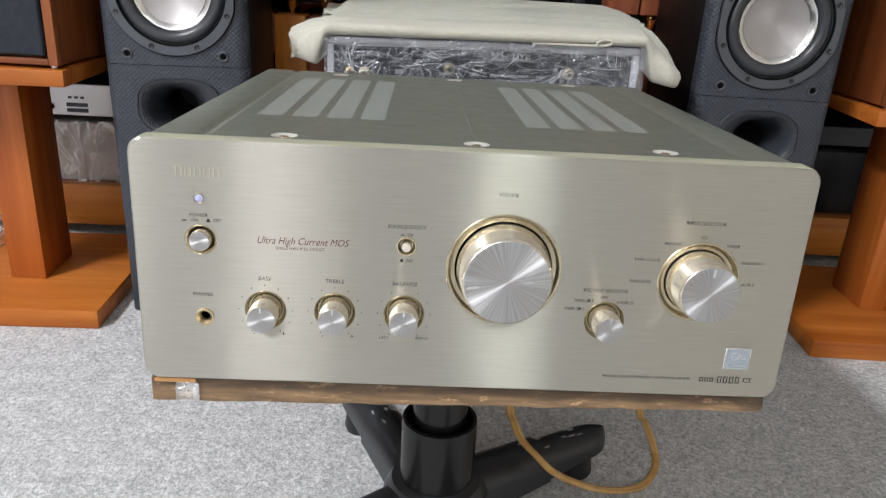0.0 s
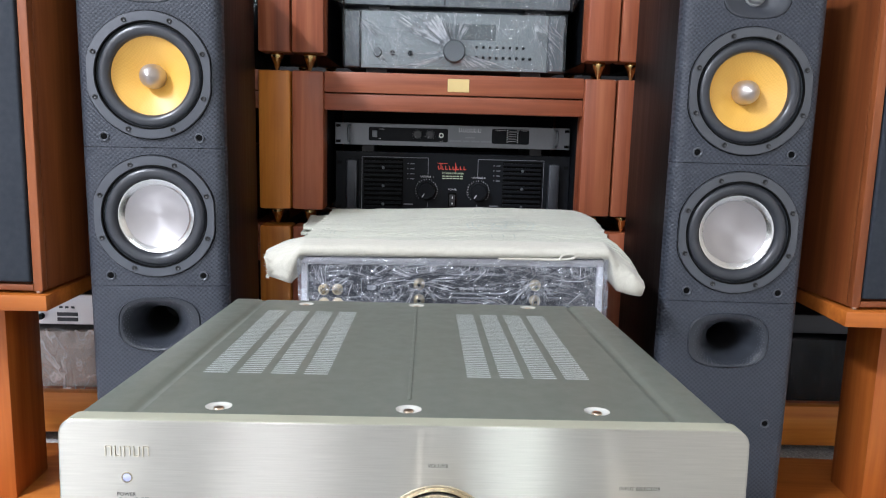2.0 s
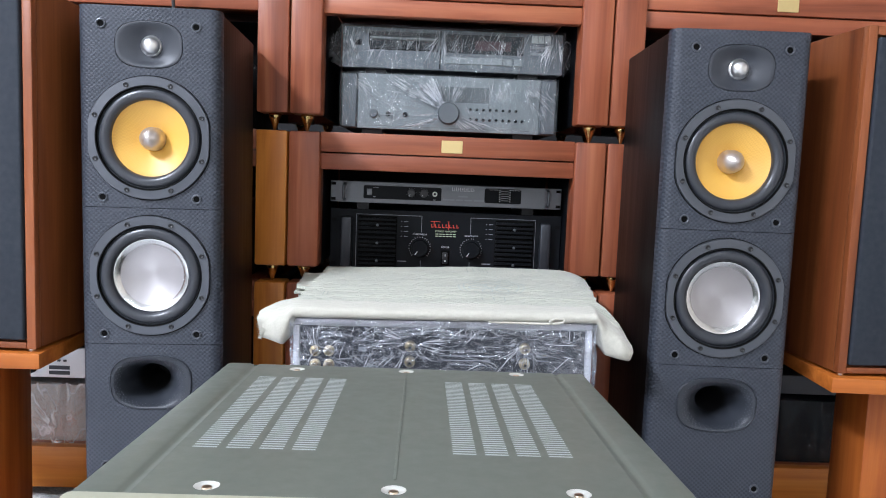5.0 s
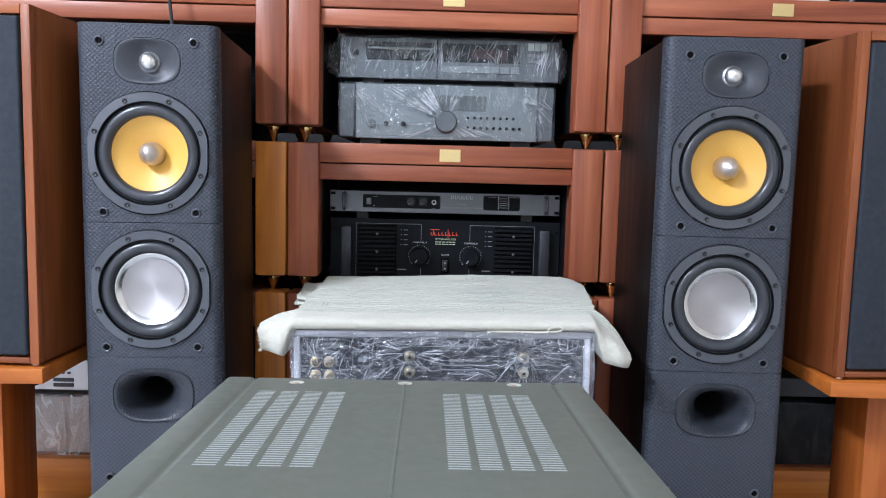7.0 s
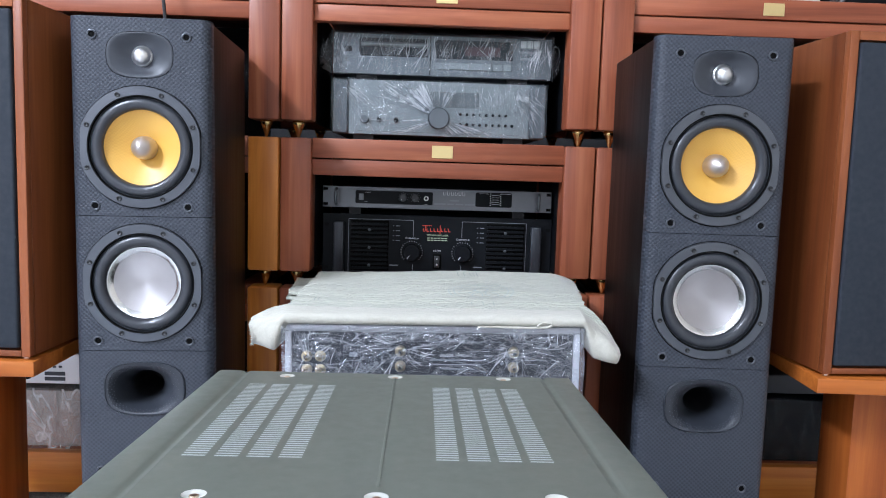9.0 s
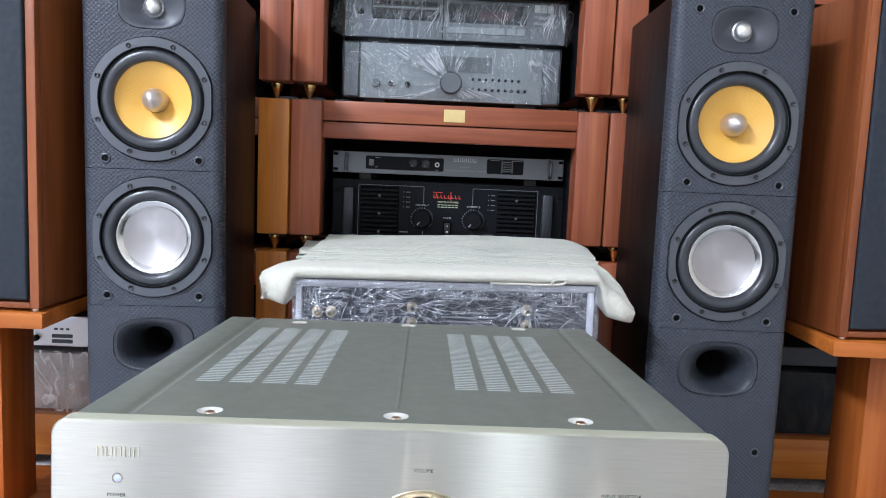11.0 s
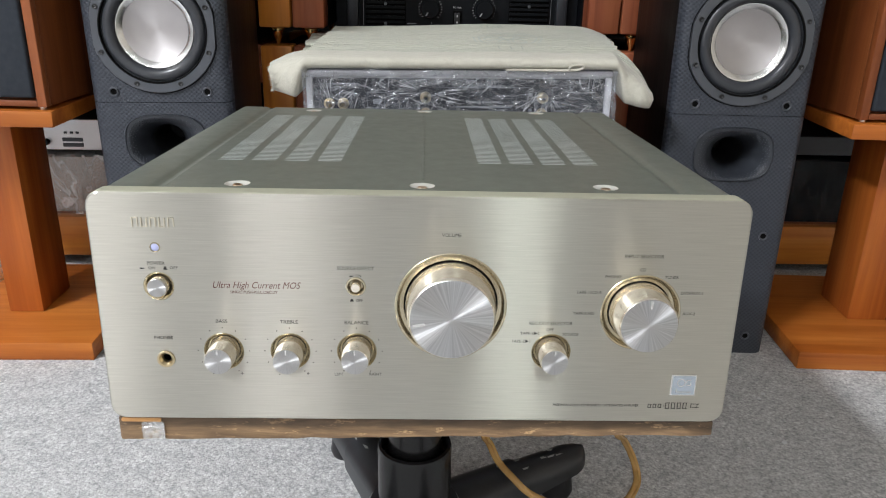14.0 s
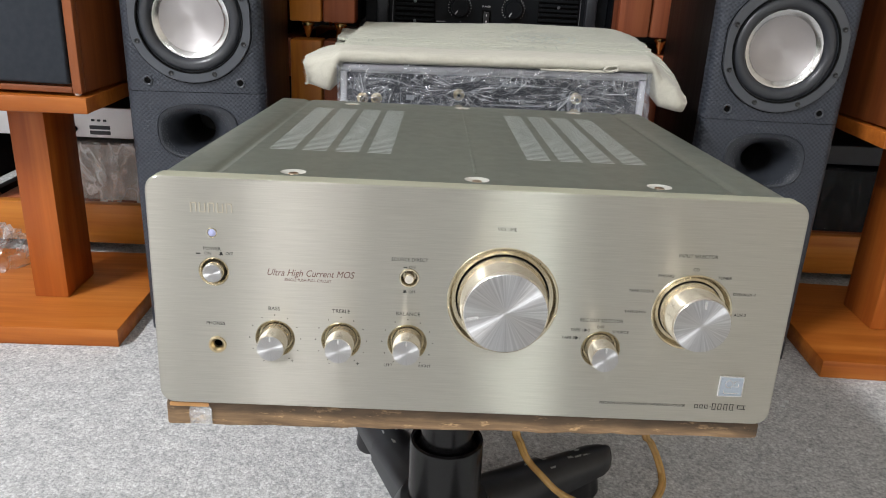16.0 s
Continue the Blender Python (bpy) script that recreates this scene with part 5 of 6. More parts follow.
def dial(t, x, z, r, y, material, ticks=0, tick_mat=None, out=0.012):
    kb = part("knob", lathe([(r, y), (r, y - out * 0.8), (r * 0.92, y - out), (0, y - out)], 32, x, z), material, t)
    bm = box(-r * 0.045, r * 0.045, y - out - 0.0006, y - out, r * 0.45, r * 0.9)
    part("pointer", bm, print_white, kb, m=pose(x, 0, z, 0, 215, 0))
    if ticks:
        bm = bmesh.new()
        for i in range(ticks):
            a = radians(-45 + 270 * i / (ticks - 1))
            c, s = math.cos(a), math.sin(a)
            q = box(r * 1.20, r * 1.33, y - 0.0005, y - 0.0001, -r * 0.022, r * 0.022)
            bmesh.ops.rotate(q, verts=q.verts, cent=(0, 0, 0), matrix=Matrix.Rotation(-a, 3, "Y"))
            bmesh.ops.translate(q, verts=q.verts, vec=(x, 0, z))
            me = bpy.data.meshes.new("tmp")
            q.to_mesh(me)
            q.free()
            bm.from_mesh(me)
            bpy.data.meshes.remove(me)
        part("scale", bm, tick_mat or print_white, t)
    return kb


def slim_amp():
    """One-unit grey rack amplifier with handles and a meter window."""
    Y = 1.078
    t = thing("rack_amplifier", "slim grey rack power amplifier with end handles", "amplifier", pose(0.0575, Y, 0.601))
    w, h = 0.4665, 0.0425
    part("case", box(-0.205, 0.205, 0.004, 0.26, 0.001, h - 0.002, 0.001), black_steel, t)
    fp = part("front_panel", slab(w, h, 0.0015, 0.0, 0.004, 0, h / 2, 0.0006), rack_grey, t, "grey painted front panel")
    for s in (-1, 1):
        for z in (0.006, 0.0365):
            bars([(s * 0.2275 - 0.0048, s * 0.2275 + 0.0048, z - 0.0028, z + 0.0028)], -0.0002, black_void, fp, "mounting_slot")
    for s in (-1, 1):
        x = s * 0.2045
        part("handle", tube([(x, 0.002, 0.006), (x, -0.016, 0.0065), (x, -0.021, 0.012), (x, -0.021, 0.031), (x, -0.016, 0.0365), (x, 0.002, 0.037)], 0.0030, 10), dark_silver, t, "bent steel handle")
    part("control_field", slab(0.157, 0.0265, 0.003, -0.0012, 0.0, -0.0885, 0.0220, 0.0003), rack_black, fp, "dark control field")
    part("meter_window", slab(0.0745, 0.0295, 0.004, -0.0012, 0.0, 0.1145, 0.0232, 0.0003), rack_black, fp, "dark meter window")
    sw = part("power_switch", box(-0.160, -0.150, -0.005, -0.0012, 0.0155, 0.0285, 0.0008), rack_grey, fp)
    for x in (-0.0705, -0.0455):
        dial(fp, x, 0.0228, 0.0078, -0.0012, black_steel, 11, print_white, 0.010)
    part("socket_ring", lathe([(0.0050, -0.0012), (0.0048, -0.0030), (0.0030, -0.0030), (0.0026, -0.0012)], 24, -0.0232, 0.0222), cup_steel, fp)
    bars([(-0.0175 - 0.0085, -0.0175 - 0.003, 0.0100, 0.0106), (-0.1475, -0.1365, 0.0312, 0.0318), (-0.1475, -0.1425, 0.0126, 0.0132)], -0.0014, print_white, fp, "small_print")
    dots = bmesh.new()
    for x in (0.107, 0.1275):
        for i in range(6):
            box(x, x + 0.0022, -0.0018, -0.0012, 0.0115 + i * 0.0046, 0.0132 + i * 0.0046, bm=dots)
        box(x - (0.022 if x < 0.11 else -0.003), x - (0.003 if x < 0.11 else -0.022), -0.0014, -0.0012, 0.0352, 0.0357, bm=dots)
    for i in range(5):
        box(0.1105, 0.1262, -0.0014, -0.0012, 0.0140 + i * 0.0046, 0.0146 + i * 0.0046, bm=dots)
    part("meter_marks", dots, print_white, fp)
    # maker's mark and model line as plain bars
    bars([(0.0115 + i * 0.0078, 0.0115 + i * 0.0078 + 0.0052, 0.0300, 0.0306) for i in range(6)] + [(0.0115 + i * 0.0078, 0.0125 + i * 0.0078, 0.0300, 0.0375) for i in range(6)]
         + [(0.0160 + i * 0.0078, 0.0166 + i * 0.0078, 0.0305, 0.0372) for i in range(6)], -0.0003, print_white, fp, "printed_mark")
    bars([(0.0245, 0.0435, 0.0180, 0.0208)] + [(x, x + wd, 0.0105, 0.0135) for x, wd in ((-0.007, 0.024), (0.020, 0.014), (0.037, 0.016), (0.056, 0.025))], -0.0003, print_grey, fp, "printed_line")
    for s in (-1, 1):
        part("foot", box(s * 0.17 - 0.012, s * 0.17 + 0.012, 0.03, 0.22, -0.0158, 0.001), rubber, t)
    return t


slim_amp()


def pro_amp():
    """Three-unit black power amplifier with slotted grilles."""
    Y = 1.076
    Z = 0.4555
    t = thing("rack_amplifier", "large black rack power amplifier with two dials", "amplifier", pose(0.0595, Y, Z))
    w, h = 0.4680, 0.1325
    part("case", box(-0.208, 0.208, 0.006, 0.33, 0.001, h - 0.003, 0.001), black_steel, t)
    fp = part("front_panel", slab(w, h, 0.0012, 0.0, 0.006, 0, h / 2, 0.0006), rack_black, t, "black painted front panel")
    for s in (-1, 1):
        for z in (0.022, 0.110):
            bars([(s * 0.2265 - 0.0045, s * 0.2265 + 0.0045, z - 0.003, z + 0.003)], -0.0002, black_void, fp, "mounting_slot")
    for s in (-1, 1):
        part("grip", box(s * 0.2005 - 0.0105, s * 0.2005 + 0.0105, -0.016, -0.0002, 0.010, 0.1165, 0.003), rack_slot, t, "grey grip bar")
        gx = s * 0.1385
        gr = part("grille", box(gx - 0.0385, gx + 0.0385, -0.003, -0.0002, 0.008, 0.1195, 0.001), black_void, fp, "slotted black grille")
        for blk in range(3):
            zb = 0.012 + blk * 0.0362
            for k in range(4):
                zz = zb + k * 0.0087
                part("slat", box(gx - 0.0375, gx + 0.0375, -0.0075, -0.0031, zz, zz + 0.0052, 0.0006, 1), rack_black, gr)
            part("screw", lathe([(0.0, -0.0096), (0.0026, -0.0090), (0.0030, -0.0076)], 14, gx, zb + 0.0172), dark_silver, gr)
        # white outline
        x_in, x_out = s * 0.0497, s * 0.1815
        a, b = sorted((x_in, x_out))
        for rect in ((a, b, 0.1220, 0.1229), (x_in - 0.0004, x_in + 0.0005, 0.0895, 0.1219), (x_out - 0.0004, x_out + 0.0005, 0.004, 0.1219), (x_in - 0.0004, x_in + 0.0005, 0.008, 0.032)):
            bars([rect], -0.0002, print_grey, fp, "outline_line")
        letters("CHANNEL " + ("A" if s < 0 else "B"), 0.0050, s * 0.0520, 0.0855, -0.0002, print_white, fp)
        dial(fp, s * 0.0520, 0.0580, 0.0172, -0.0002, rack_black, 21, print_white, 0.016)
        sx = s * 0.086
        dots = [(sx - 0.005 + j * 0.006, sx - 0.003 + j * 0.006, z, z + 0.0018) for z in (0.0795, 0.0895, 0.0995, 0.1095) for j in range(2)]
        dots += [(sx + 0.003, sx + 0.009, z, z + 0.0014) for z in (0.0797, 0.0897, 0.0997, 0.1097)]
        bars(dots, -0.0002, print_grey, fp, "small_marks")
        bars([(sx - 0.011, sx + 0.007, 0.0285, 0.0305)], -0.0002, print_grey, fp, "small_print")
    letters("POWER AMPLIFIER", 0.0052, 0.0, 0.0930, -0.0002, print_green, fp)
    # maker's mark in red and the model line as plain shapes
    red = [(-0.030 + i * 0.0073, -0.0252 + i * 0.0073, 0.1005, 0.1020) for i in range(8)] + [(-0.030 + i * 0.0073, -0.0287 + i * 0.0073, 0.1005, 0.1075) for i in range(8)]
    red += [(-0.0315, -0.0120, 0.1120, 0.1130), (0.0045, 0.0057, 0.0960, 0.1140), (-0.0250, -0.0238, 0.1020, 0.1130)]
    bars(red, -0.0002, print_scarlet, fp, "printed_mark", "red printed strokes")
    bars([(-0.0210 + i * 0.0071, -0.0155 + i * 0.0071, z, z + 0.0016) for i in range(6) for z in (0.0822, 0.0866)], -0.0002, print_green, fp, "printed_line")
    sw = part("power_switch", box(-0.0085, 0.0085, -0.003, -0.0002, 0.024, 0.055, 0.001), black_void, fp)
    part("rocker", box(-0.0055, 0.0055, -0.007, -0.003, 0.028, 0.051, 0.0015), black_steel, sw)
    bars([(-0.0007, 0.0007, 0.043, 0.047), (-0.0016, 0.0016, 0.032, 0.0352)], -0.0072, print_white, sw, "switch_mark")
    letters("POWER", 0.0048, 0.0, 0.0608, -0.0002, print_white, fp)
    for s in (-1, 1):
        part("foot", box(s * 0.17 - 0.015, s * 0.17 + 0.015, 0.03, 0.28, -0.0115, 0.001), rubber, t)
    return t


pro_amp()


def tuner():
    Y = 1.048
    t = thing("compact_disc_player", "silver disc player wrapped in crinkled clear film", "disc player", pose(0.0585, Y, 0.8650))
    w, h = 0.428, 0.0775
    part("case", box(-w / 2, w / 2, 0.006, 0.28, 0.0, h, 0.002), dark_silver, t)
    fp = part("front_panel", slab(w, h, 0.002, 0.0, 0.006, 0, h / 2, 0.001), dark_silver, t, "graphite silver front")
    part("disc_tray", slab(0.134, 0.031, 0.001, -0.0012, 0.0, -0.0965, 0.0540, 0.0004), display_dark, fp, "dark disc tray slot")
    part("tray_lip", tube([(-0.160, -0.0030, 0.0575), (-0.10, -0.0030, 0.0575), (-0.033, -0.0030, 0.0575)], 0.0042, 12), silver_face, fp, "pale rounded tray lip")
    part("tray_shadow", slab(0.134, 0.0028, 0.001, -0.0012, 0.0, -0.0965, 0.0365), black_void, fp)
    part("display", slab(0.154, 0.036, 0.001, -0.0008, 0.0, 0.0605, 0.0520), display_dark, fp, "dark display window")
    part("display_glow", slab(0.070, 0.018, 0.001, -0.0012, -0.0008, 0.078, 0.0500), display_red, fp, "dim red digits area")
    part("long_button", slab(0.112, 0.0135, 0.001, -0.003, 0.0, 0.0405, 0.0200, 0.0008), silver_face, fp)
    part("short_button", slab(0.019, 0.0135, 0.001, -0.003, 0.0, 0.1075, 0.0200, 0.0008), silver_face, fp)
    part("short_button", slab(0.017, 0.0135, 0.001, -0.003, 0.0, 0.1275, 0.0200, 0.0008), silver_face, fp)
    for i in range(3):
        part("key", slab(0.0115, 0.0145, 0.0008, -0.003, 0.0, 0.158 + i * 0.0128, 0.0665, 0.0008), slot_metal, fp)
    for z in (0.050, 0.038):
        part("key", slab(0.0385, 0.0055, 0.0008, -0.003, 0.0, 0.171, z, 0.0008), silver_face, fp)
    part("power_key", slab(0.013, 0.010, 0.001, -0.003, 0.0, -0.184, 0.0470, 0.0008), rack_black, fp)
    part("divider", box(0.0 - 0.0255, -0.0235, -0.0012, 0.0, 0.002, h - 0.002), black_void, fp)
    part("film_wrap", crinkled(-w / 2 - 0.003, w / 2 + 0.003, -0.006, 0.285, -0.002, h + 0.003, 0.010, 0.002, 3), film, t, "loose clear film")
    tagged(part("film_folds", creases(-w / 2, w / 2, 0.002, h, -0.0105, 210, 5, (-34, 12), ((-0.205, 0.070, 22, 0.06, 250, 300), (-0.02, 0.075, 16, 0.06, 225, 285), (0.20, 0.075, 22, 0.06, 230, 285)), (0.02, 0.065), 0.00036), glint_white, t), "folds in the clear film, their glints painted white", kind="stuff")
    for s, far in ((-1, 0.036), (1, 0.024)):
        bm = bmesh.new()
        fan = []
        for i in range(13):
            z = -0.004 + (h + 0.008) * i / 12
            k = noise.noise(Vector((i * 0.7, 2.0, s)))
            bow = far * math.sin(math.pi * (i + 0.6) / 13)
            fan.append([bm.verts.new((s * (w / 2 + u * bow + 0.003), -0.004 + 0.03 * u + 0.004 * k * u, z + 0.004 * k * u)) for u in (0, 0.35, 0.7, 1.0)])
        for p, q in zip(fan, fan[1:]):
            for i in range(3):
                bm.faces.new((p[i], p[i + 1], q[i + 1], q[i]))
        part("film_flap", bm, film_box, t, "loose end of the film")
        a, b = sorted((s * (w / 2 + 0.002), s * (w / 2 + far * 0.7)))
        tagged(part("flap_folds", creases(a, b, 0.008, h - 0.010, 0.006, 26, 40 + s, (-70, 70), (), (0.006, 0.020), 0.00034), glint_white, t), "creases in the loose film end, glints painted white", kind="stuff")
    for s in (-1, 1):
        part("foot", box(s * 0.15 - 0.02, s * 0.15 + 0.02, 0.02, 0.24, -0.0140, 0.001), rubber, t)
    return t


def preamp():
    Y = 1.048
    t = thing("stereo_amplifier", "silver stereo amplifier wrapped in crinkled clear film", "amplifier", pose(0.0545, Y, 0.7480))
    w, h = 0.4210, 0.1060
    part("case", box(-w / 2 + 0.004, w / 2 - 0.004, 0.008, 0.31, 0.0, h - 0.003, 0.002), dark_silver, t)
    fp = part("front_panel", slab(w - 0.064, h, 0.001, 0.0, 0.008, 0.0, h / 2, 0.001), silver_face, t, "satin silver front")
    for s in (-1, 1):
        part("side_cheek", slab(0.0315, h, 0.004, -0.006, 0.008, s * (w / 2 - 0.0158), h / 2, 0.003), dark_silver, t, "rounded end cheek")
    part("display", slab(0.113, 0.030, 0.001, -0.0008, 0.0, 0.022, 0.0715), display_green, fp, "dim green display window")
    kb = part("volume_knob", lathe([(0.0215, 0.0), (0.0210, -0.014), (0.0196, -0.0165), (0.0190, -0.0168)], 48, -0.0005, 0.0345), dark_silver, fp)
    part("knob_face", lathe([(0.0190, -0.0168), (0.0, -0.0160)], 48), dark_silver, kb, m=pose(-0.0005, 0, 0.0345))
    dial(fp, -0.1465, 0.0290, 0.0080, 0.0, dark_silver, 0, None, 0.012)
    for x in (-0.1175, -0.0845):
        dial(fp, x, 0.0290, 0.0050, 0.0, rack_black, 0, None, 0.008)
    for i in range(8):
        part("button", lathe([(0.0027, 0.0), (0.0027, -0.004), (0.002, -0.0046), (0, -0.0046)], 12, 0.0425 + i * 0.0128, 0.0440), rack_black, fp)
    for i in range(9):
        part("button", lathe([(0.0030, 0.0), (0.0030, -0.004), (0.002, -0.0046), (0, -0.0046)], 12, 0.0425 + i * 0.0128, 0.0245), rack_black, fp)
    bars([(-0.152, -0.141, 0.0430, 0.0436), (-0.16, 0.16, 0.0060, 0.0064)], -0.0002, print_black, fp, "small_print")
    # film pulled tight to the volume knob
    bm = bmesh.new()
    n, hub = 96, []
    c = Vector((-0.0005, -0.0180, 0.0345))
    rim = []
    for i in range(n):
        a = 2 * math.pi * i / n
        dx, dz = math.cos(a), math.sin(a)
        x_lim = (w / 2 + 0.002 - c.x) if dx > 0 else (w / 2 + 0.002 + c.x)
        z_lim = (h + 0.002 - c.z) if dz > 0 else c.z
        k = min(x_lim / max(abs(dx), 1e-6), z_lim / max(abs(dz), 1e-6))
        rim.append((dx * k, dz * k))
    rows = []
    for u in (0.0, 0.06, 0.14, 0.26, 0.42, 0.6, 0.8, 1.0):
        ring = []
        for i, (rx, rz) in enumerate(rim):
            r0 = 0.0215
            a = 2 * math.pi * i / n
            x = c.x + r0 * math.cos(a) * (1 - u) + rx * u
            z = c.z + r0 * math.sin(a) * (1 - u) + rz * u
            pleat = 0.0022 * math.sin(i * 2.1 + 3 * noise.noise(Vector((i * 0.3, 0, 0)))) * math.sin(math.pi * min(1, u * 1.5 + 0.15))
            y = -0.0190 + 0.011 * min(1, u * 2.2) - pleat + 0.002 * noise.noise(Vector((x * 30, z * 30, 5)))
            ring.append(bm.verts.new((x, y, z)))
        rows.append(ring)
    for p, q in zip(rows, rows[1:]):
        for i in range(n):
            bm.faces.new((p[i], p[(i + 1) % n], q[(i + 1) % n], q[i]))
    part("film_wrap", bm, film_tight, t, "clear film stretched in pleats from the knob")
    tagged(part("film_folds", creases(-w / 2, w / 2, 0.002, h, -0.0128, 40, 8, (-25, 55), ((-0.0005, 0.0345, 80, 0.20, 112, 156), (-0.0005, 0.0345, 16, 0.12, 60, 112), (-0.0005, 0.0345, 40, 0.16, 300, 345), (-0.0005, 0.0345, 18, 0.16, 185, 215), (0.14, 0.104, 26, 0.09, 285, 330), (-0.19, 0.10, 14, 0.08, 290, 340)), (0.02, 0.08), 0.00032), glint_white, t), "folds in the clear film, their glints painted white", kind="stuff")
    bm = crinkled(-w / 2 - 0.002, w / 2 + 0.002, -0.0065, 0.31, 0.0, h + 0.002, 0.014, 0.002, 7)
    bmesh.ops.delete(bm, geom=[f for f in bm.faces if f.calc_center_median().y < -0.003], context="FACES")
    part("film_cover", bm, film, t, "film over the top and ends")
    for s in (-1, 1):
        part("foot", box(s * 0.15 - 0.02, s * 0.15 + 0.02, 0.02, 0.26, -0.0180, 0.001), rubber, t)
    return t


film_tight = film_mat("pleated_film", 0.95, 6, (4.0, 1, 1), (0.86, 0.94, 1.0), 0.07, 25, 0.05, 0.015, 0.0006, 0.06)
preamp()
tuner()


# ---- the wrapped amplifier in front of the rack, back plate to the viewer ----
def wrapped_amp():
    t = thing("wrapped_amplifier", "amplifier turned back to front, wrapped in shiny crinkled film", "amplifier", pose(0.0500, 0.618, 0.2922, 0, -0.74, 0))
    w, h = 0.4280, 0.1640
    part("case", box(-w / 2, w / 2, 0.004, 0.345, 0.0, h, 0.003), case_lilac, t, "pale lilac-grey case")
    bp = part("back_plate", slab(w - 0.018, h - 0.016, 0.002, 0.0, 0.004, 0, h / 2 - 0.004, 0.0005), back_black, t, "dark printed back plate")
    rim = bmesh.new()
    box(-w / 2, w / 2, -0.006, 0.004, h - 0.009, h, 0.002, bm=rim)
    part("top_lip", rim, case_lilac, t, "pale top lip")
    for s in (-1, 1):
        part("side_lip", box(s * (w / 2 - 0.0045) - 0.0045, s * (w / 2 - 0.0045) + 0.0045, -0.006, 0.004, 0.0, h - 0.0095, 0.002), case_lilac, t, "pale side lip")
    for x in (-0.0475, 0.1170):
        for z in (0.1265, 0.1040):
            post = part("binding_post", lathe([(0.0078, 0.0), (0.0078, -0.010), (0.0070, -0.012), (0.0052, -0.013), (0.0050, -0.019), (0.0042, -0.0205), (0.0030, -0.0205), (0.0026, -0.012)], 28, x, z), post_gold, bp, "gold binding post")
            part("post_bore", lathe([(0.0026, -0.013), (0, -0.013)], 16, x, z), black_void, post)
            part("post_base", lathe([(0.0098, 0.0), (0.0098, -0.003), (0.0080, -0.004)], 24, x, z), rubber, post)
    for x in (-0.1830, -0.1635):
        for z in (0.1165, 0.0965):
            part("phono_socket", lathe([(0.0080, 0.0), (0.0080, -0.002), (0.0046, -0.003), (0.0044, -0.013), (0.0034, -0.013), (0.003, -0.004), (0, -0.004)], 24, x, z), post_gold, bp, "gold phono socket")
    Y = -0.0003
    bars([(-0.0295, -0.0245, 0.1275, 0.1320), (-0.0295, -0.0245, 0.1060, 0.1100), (0.0985, 0.1035, 0.1275, 0.1320), (0.0985, 0.1035, 0.1060, 0.1100), (-0.0245, -0.0130, 0.1293, 0.1299), (-0.0245, -0.0130, 0.1078, 0.1084), (-0.0136, -0.0130, 0.1078, 0.1299),
          (0.0810, 0.0985, 0.1293, 0.1299), (0.0810, 0.0816, 0.1078, 0.1299), (-0.130, -0.106, 0.1100, 0.1106), (-0.130, -0.1294, 0.1100, 0.1320), (-0.106, -0.1054, 0.1100, 0.1320), (-0.130, -0.106, 0.1320, 0.1326),
          (0.131, 0.196, 0.0850, 0.0856), (0.131, 0.1316, 0.0850, 0.1400), (0.0155 - 0.13, 0.0555 - 0.13, 0.0935, 0.0941), (-0.195, -0.140, 0.1440, 0.1446), (-0.195, -0.1944, 0.129, 0.1446), (-0.035, 0.100, 0.1395, 0.1401)], Y, print_grey, bp, "white_outline", "thin printed frames")
    letters("SPEAKER SYSTEMS", 0.0050, 0.036, 0.1410, Y, print_grey, bp)
    letters("SPEAKER IMPEDANCE", 0.0055, 0.036, 0.1190, Y, print_white, bp)
    letters("MAIN", 0.0048, -0.0125, 0.1190, Y, print_white, bp)
    letters("MAIN", 0.0048, 0.0800, 0.1190, Y, print_white, bp)
    letters("SWITCHED", 0.0045, 0.1420, 0.1190, Y, print_grey, bp)
    bars([(-0.005, 0.075, 0.1115, 0.1135), (0.0, 0.07, 0.1050, 0.1066), (0.012, 0.060, 0.0985, 0.1000), (0.134, 0.150, 0.1125, 0.1140), (0.134, 0.152, 0.1065, 0.1080), (-0.1215, -0.1105, 0.1160, 0.1230)], Y, print_grey, bp, "small_print")
    part("film_wrap", crinkled(-w / 2 - 0.002, w / 2 + 0.002, -0.0235, 0.34, 0.0, h + 0.002, 0.009, 0.0018, 11), film_wild, t, "shiny crinkled clear film")
    tagged(part("gathered_folds", creases(-w / 2, w / 2, h - 0.026, h - 0.003, -0.0270, 110, 19, (-25, 25), (), (0.015, 0.06), 0.00032), glint_white, t), "film gathered in folds along the top, glints painted white", kind="stuff")
    tagged(part("film_folds", creases(-w / 2, w / 2, 0.06, h - 0.004, -0.0275, 60, 15, (-70, -10), ((-0.0475, 0.137, 38, 0.055, 0, 360), (0.117, 0.139, 50, 0.05, 0, 360), (-0.175, 0.115, 20, 0.05, 30, 200)), (0.010, 0.045), 0.00030), glint_white, t), "folds in the clear film, their glints painted white", kind="stuff")
    return t


film_wild = film_mat("crushed_film", 0.90, 11, (1.0, 1.0, 2.4), (0.86, 0.90, 1.0), 0.07, 35, 0.12, 0.05, 0.0013, 0.22)
wrapped_amp()
plinth = thing("low_table", "low dark table hidden under the wrapped amplifier", "table", pose(0.05, 0.624, 0))
part("top", box(-0.24, 0.24, 0.0, 0.335, 0.262, 0.2905, 0.003), black_ash, plinth)
for lx in (-0.21, 0.17):
    for ly in (0.02, 0.28):
        part("leg", box(lx, lx + 0.04, ly, ly + 0.04, 0.0, 0.262, 0.002), black_ash, plinth)


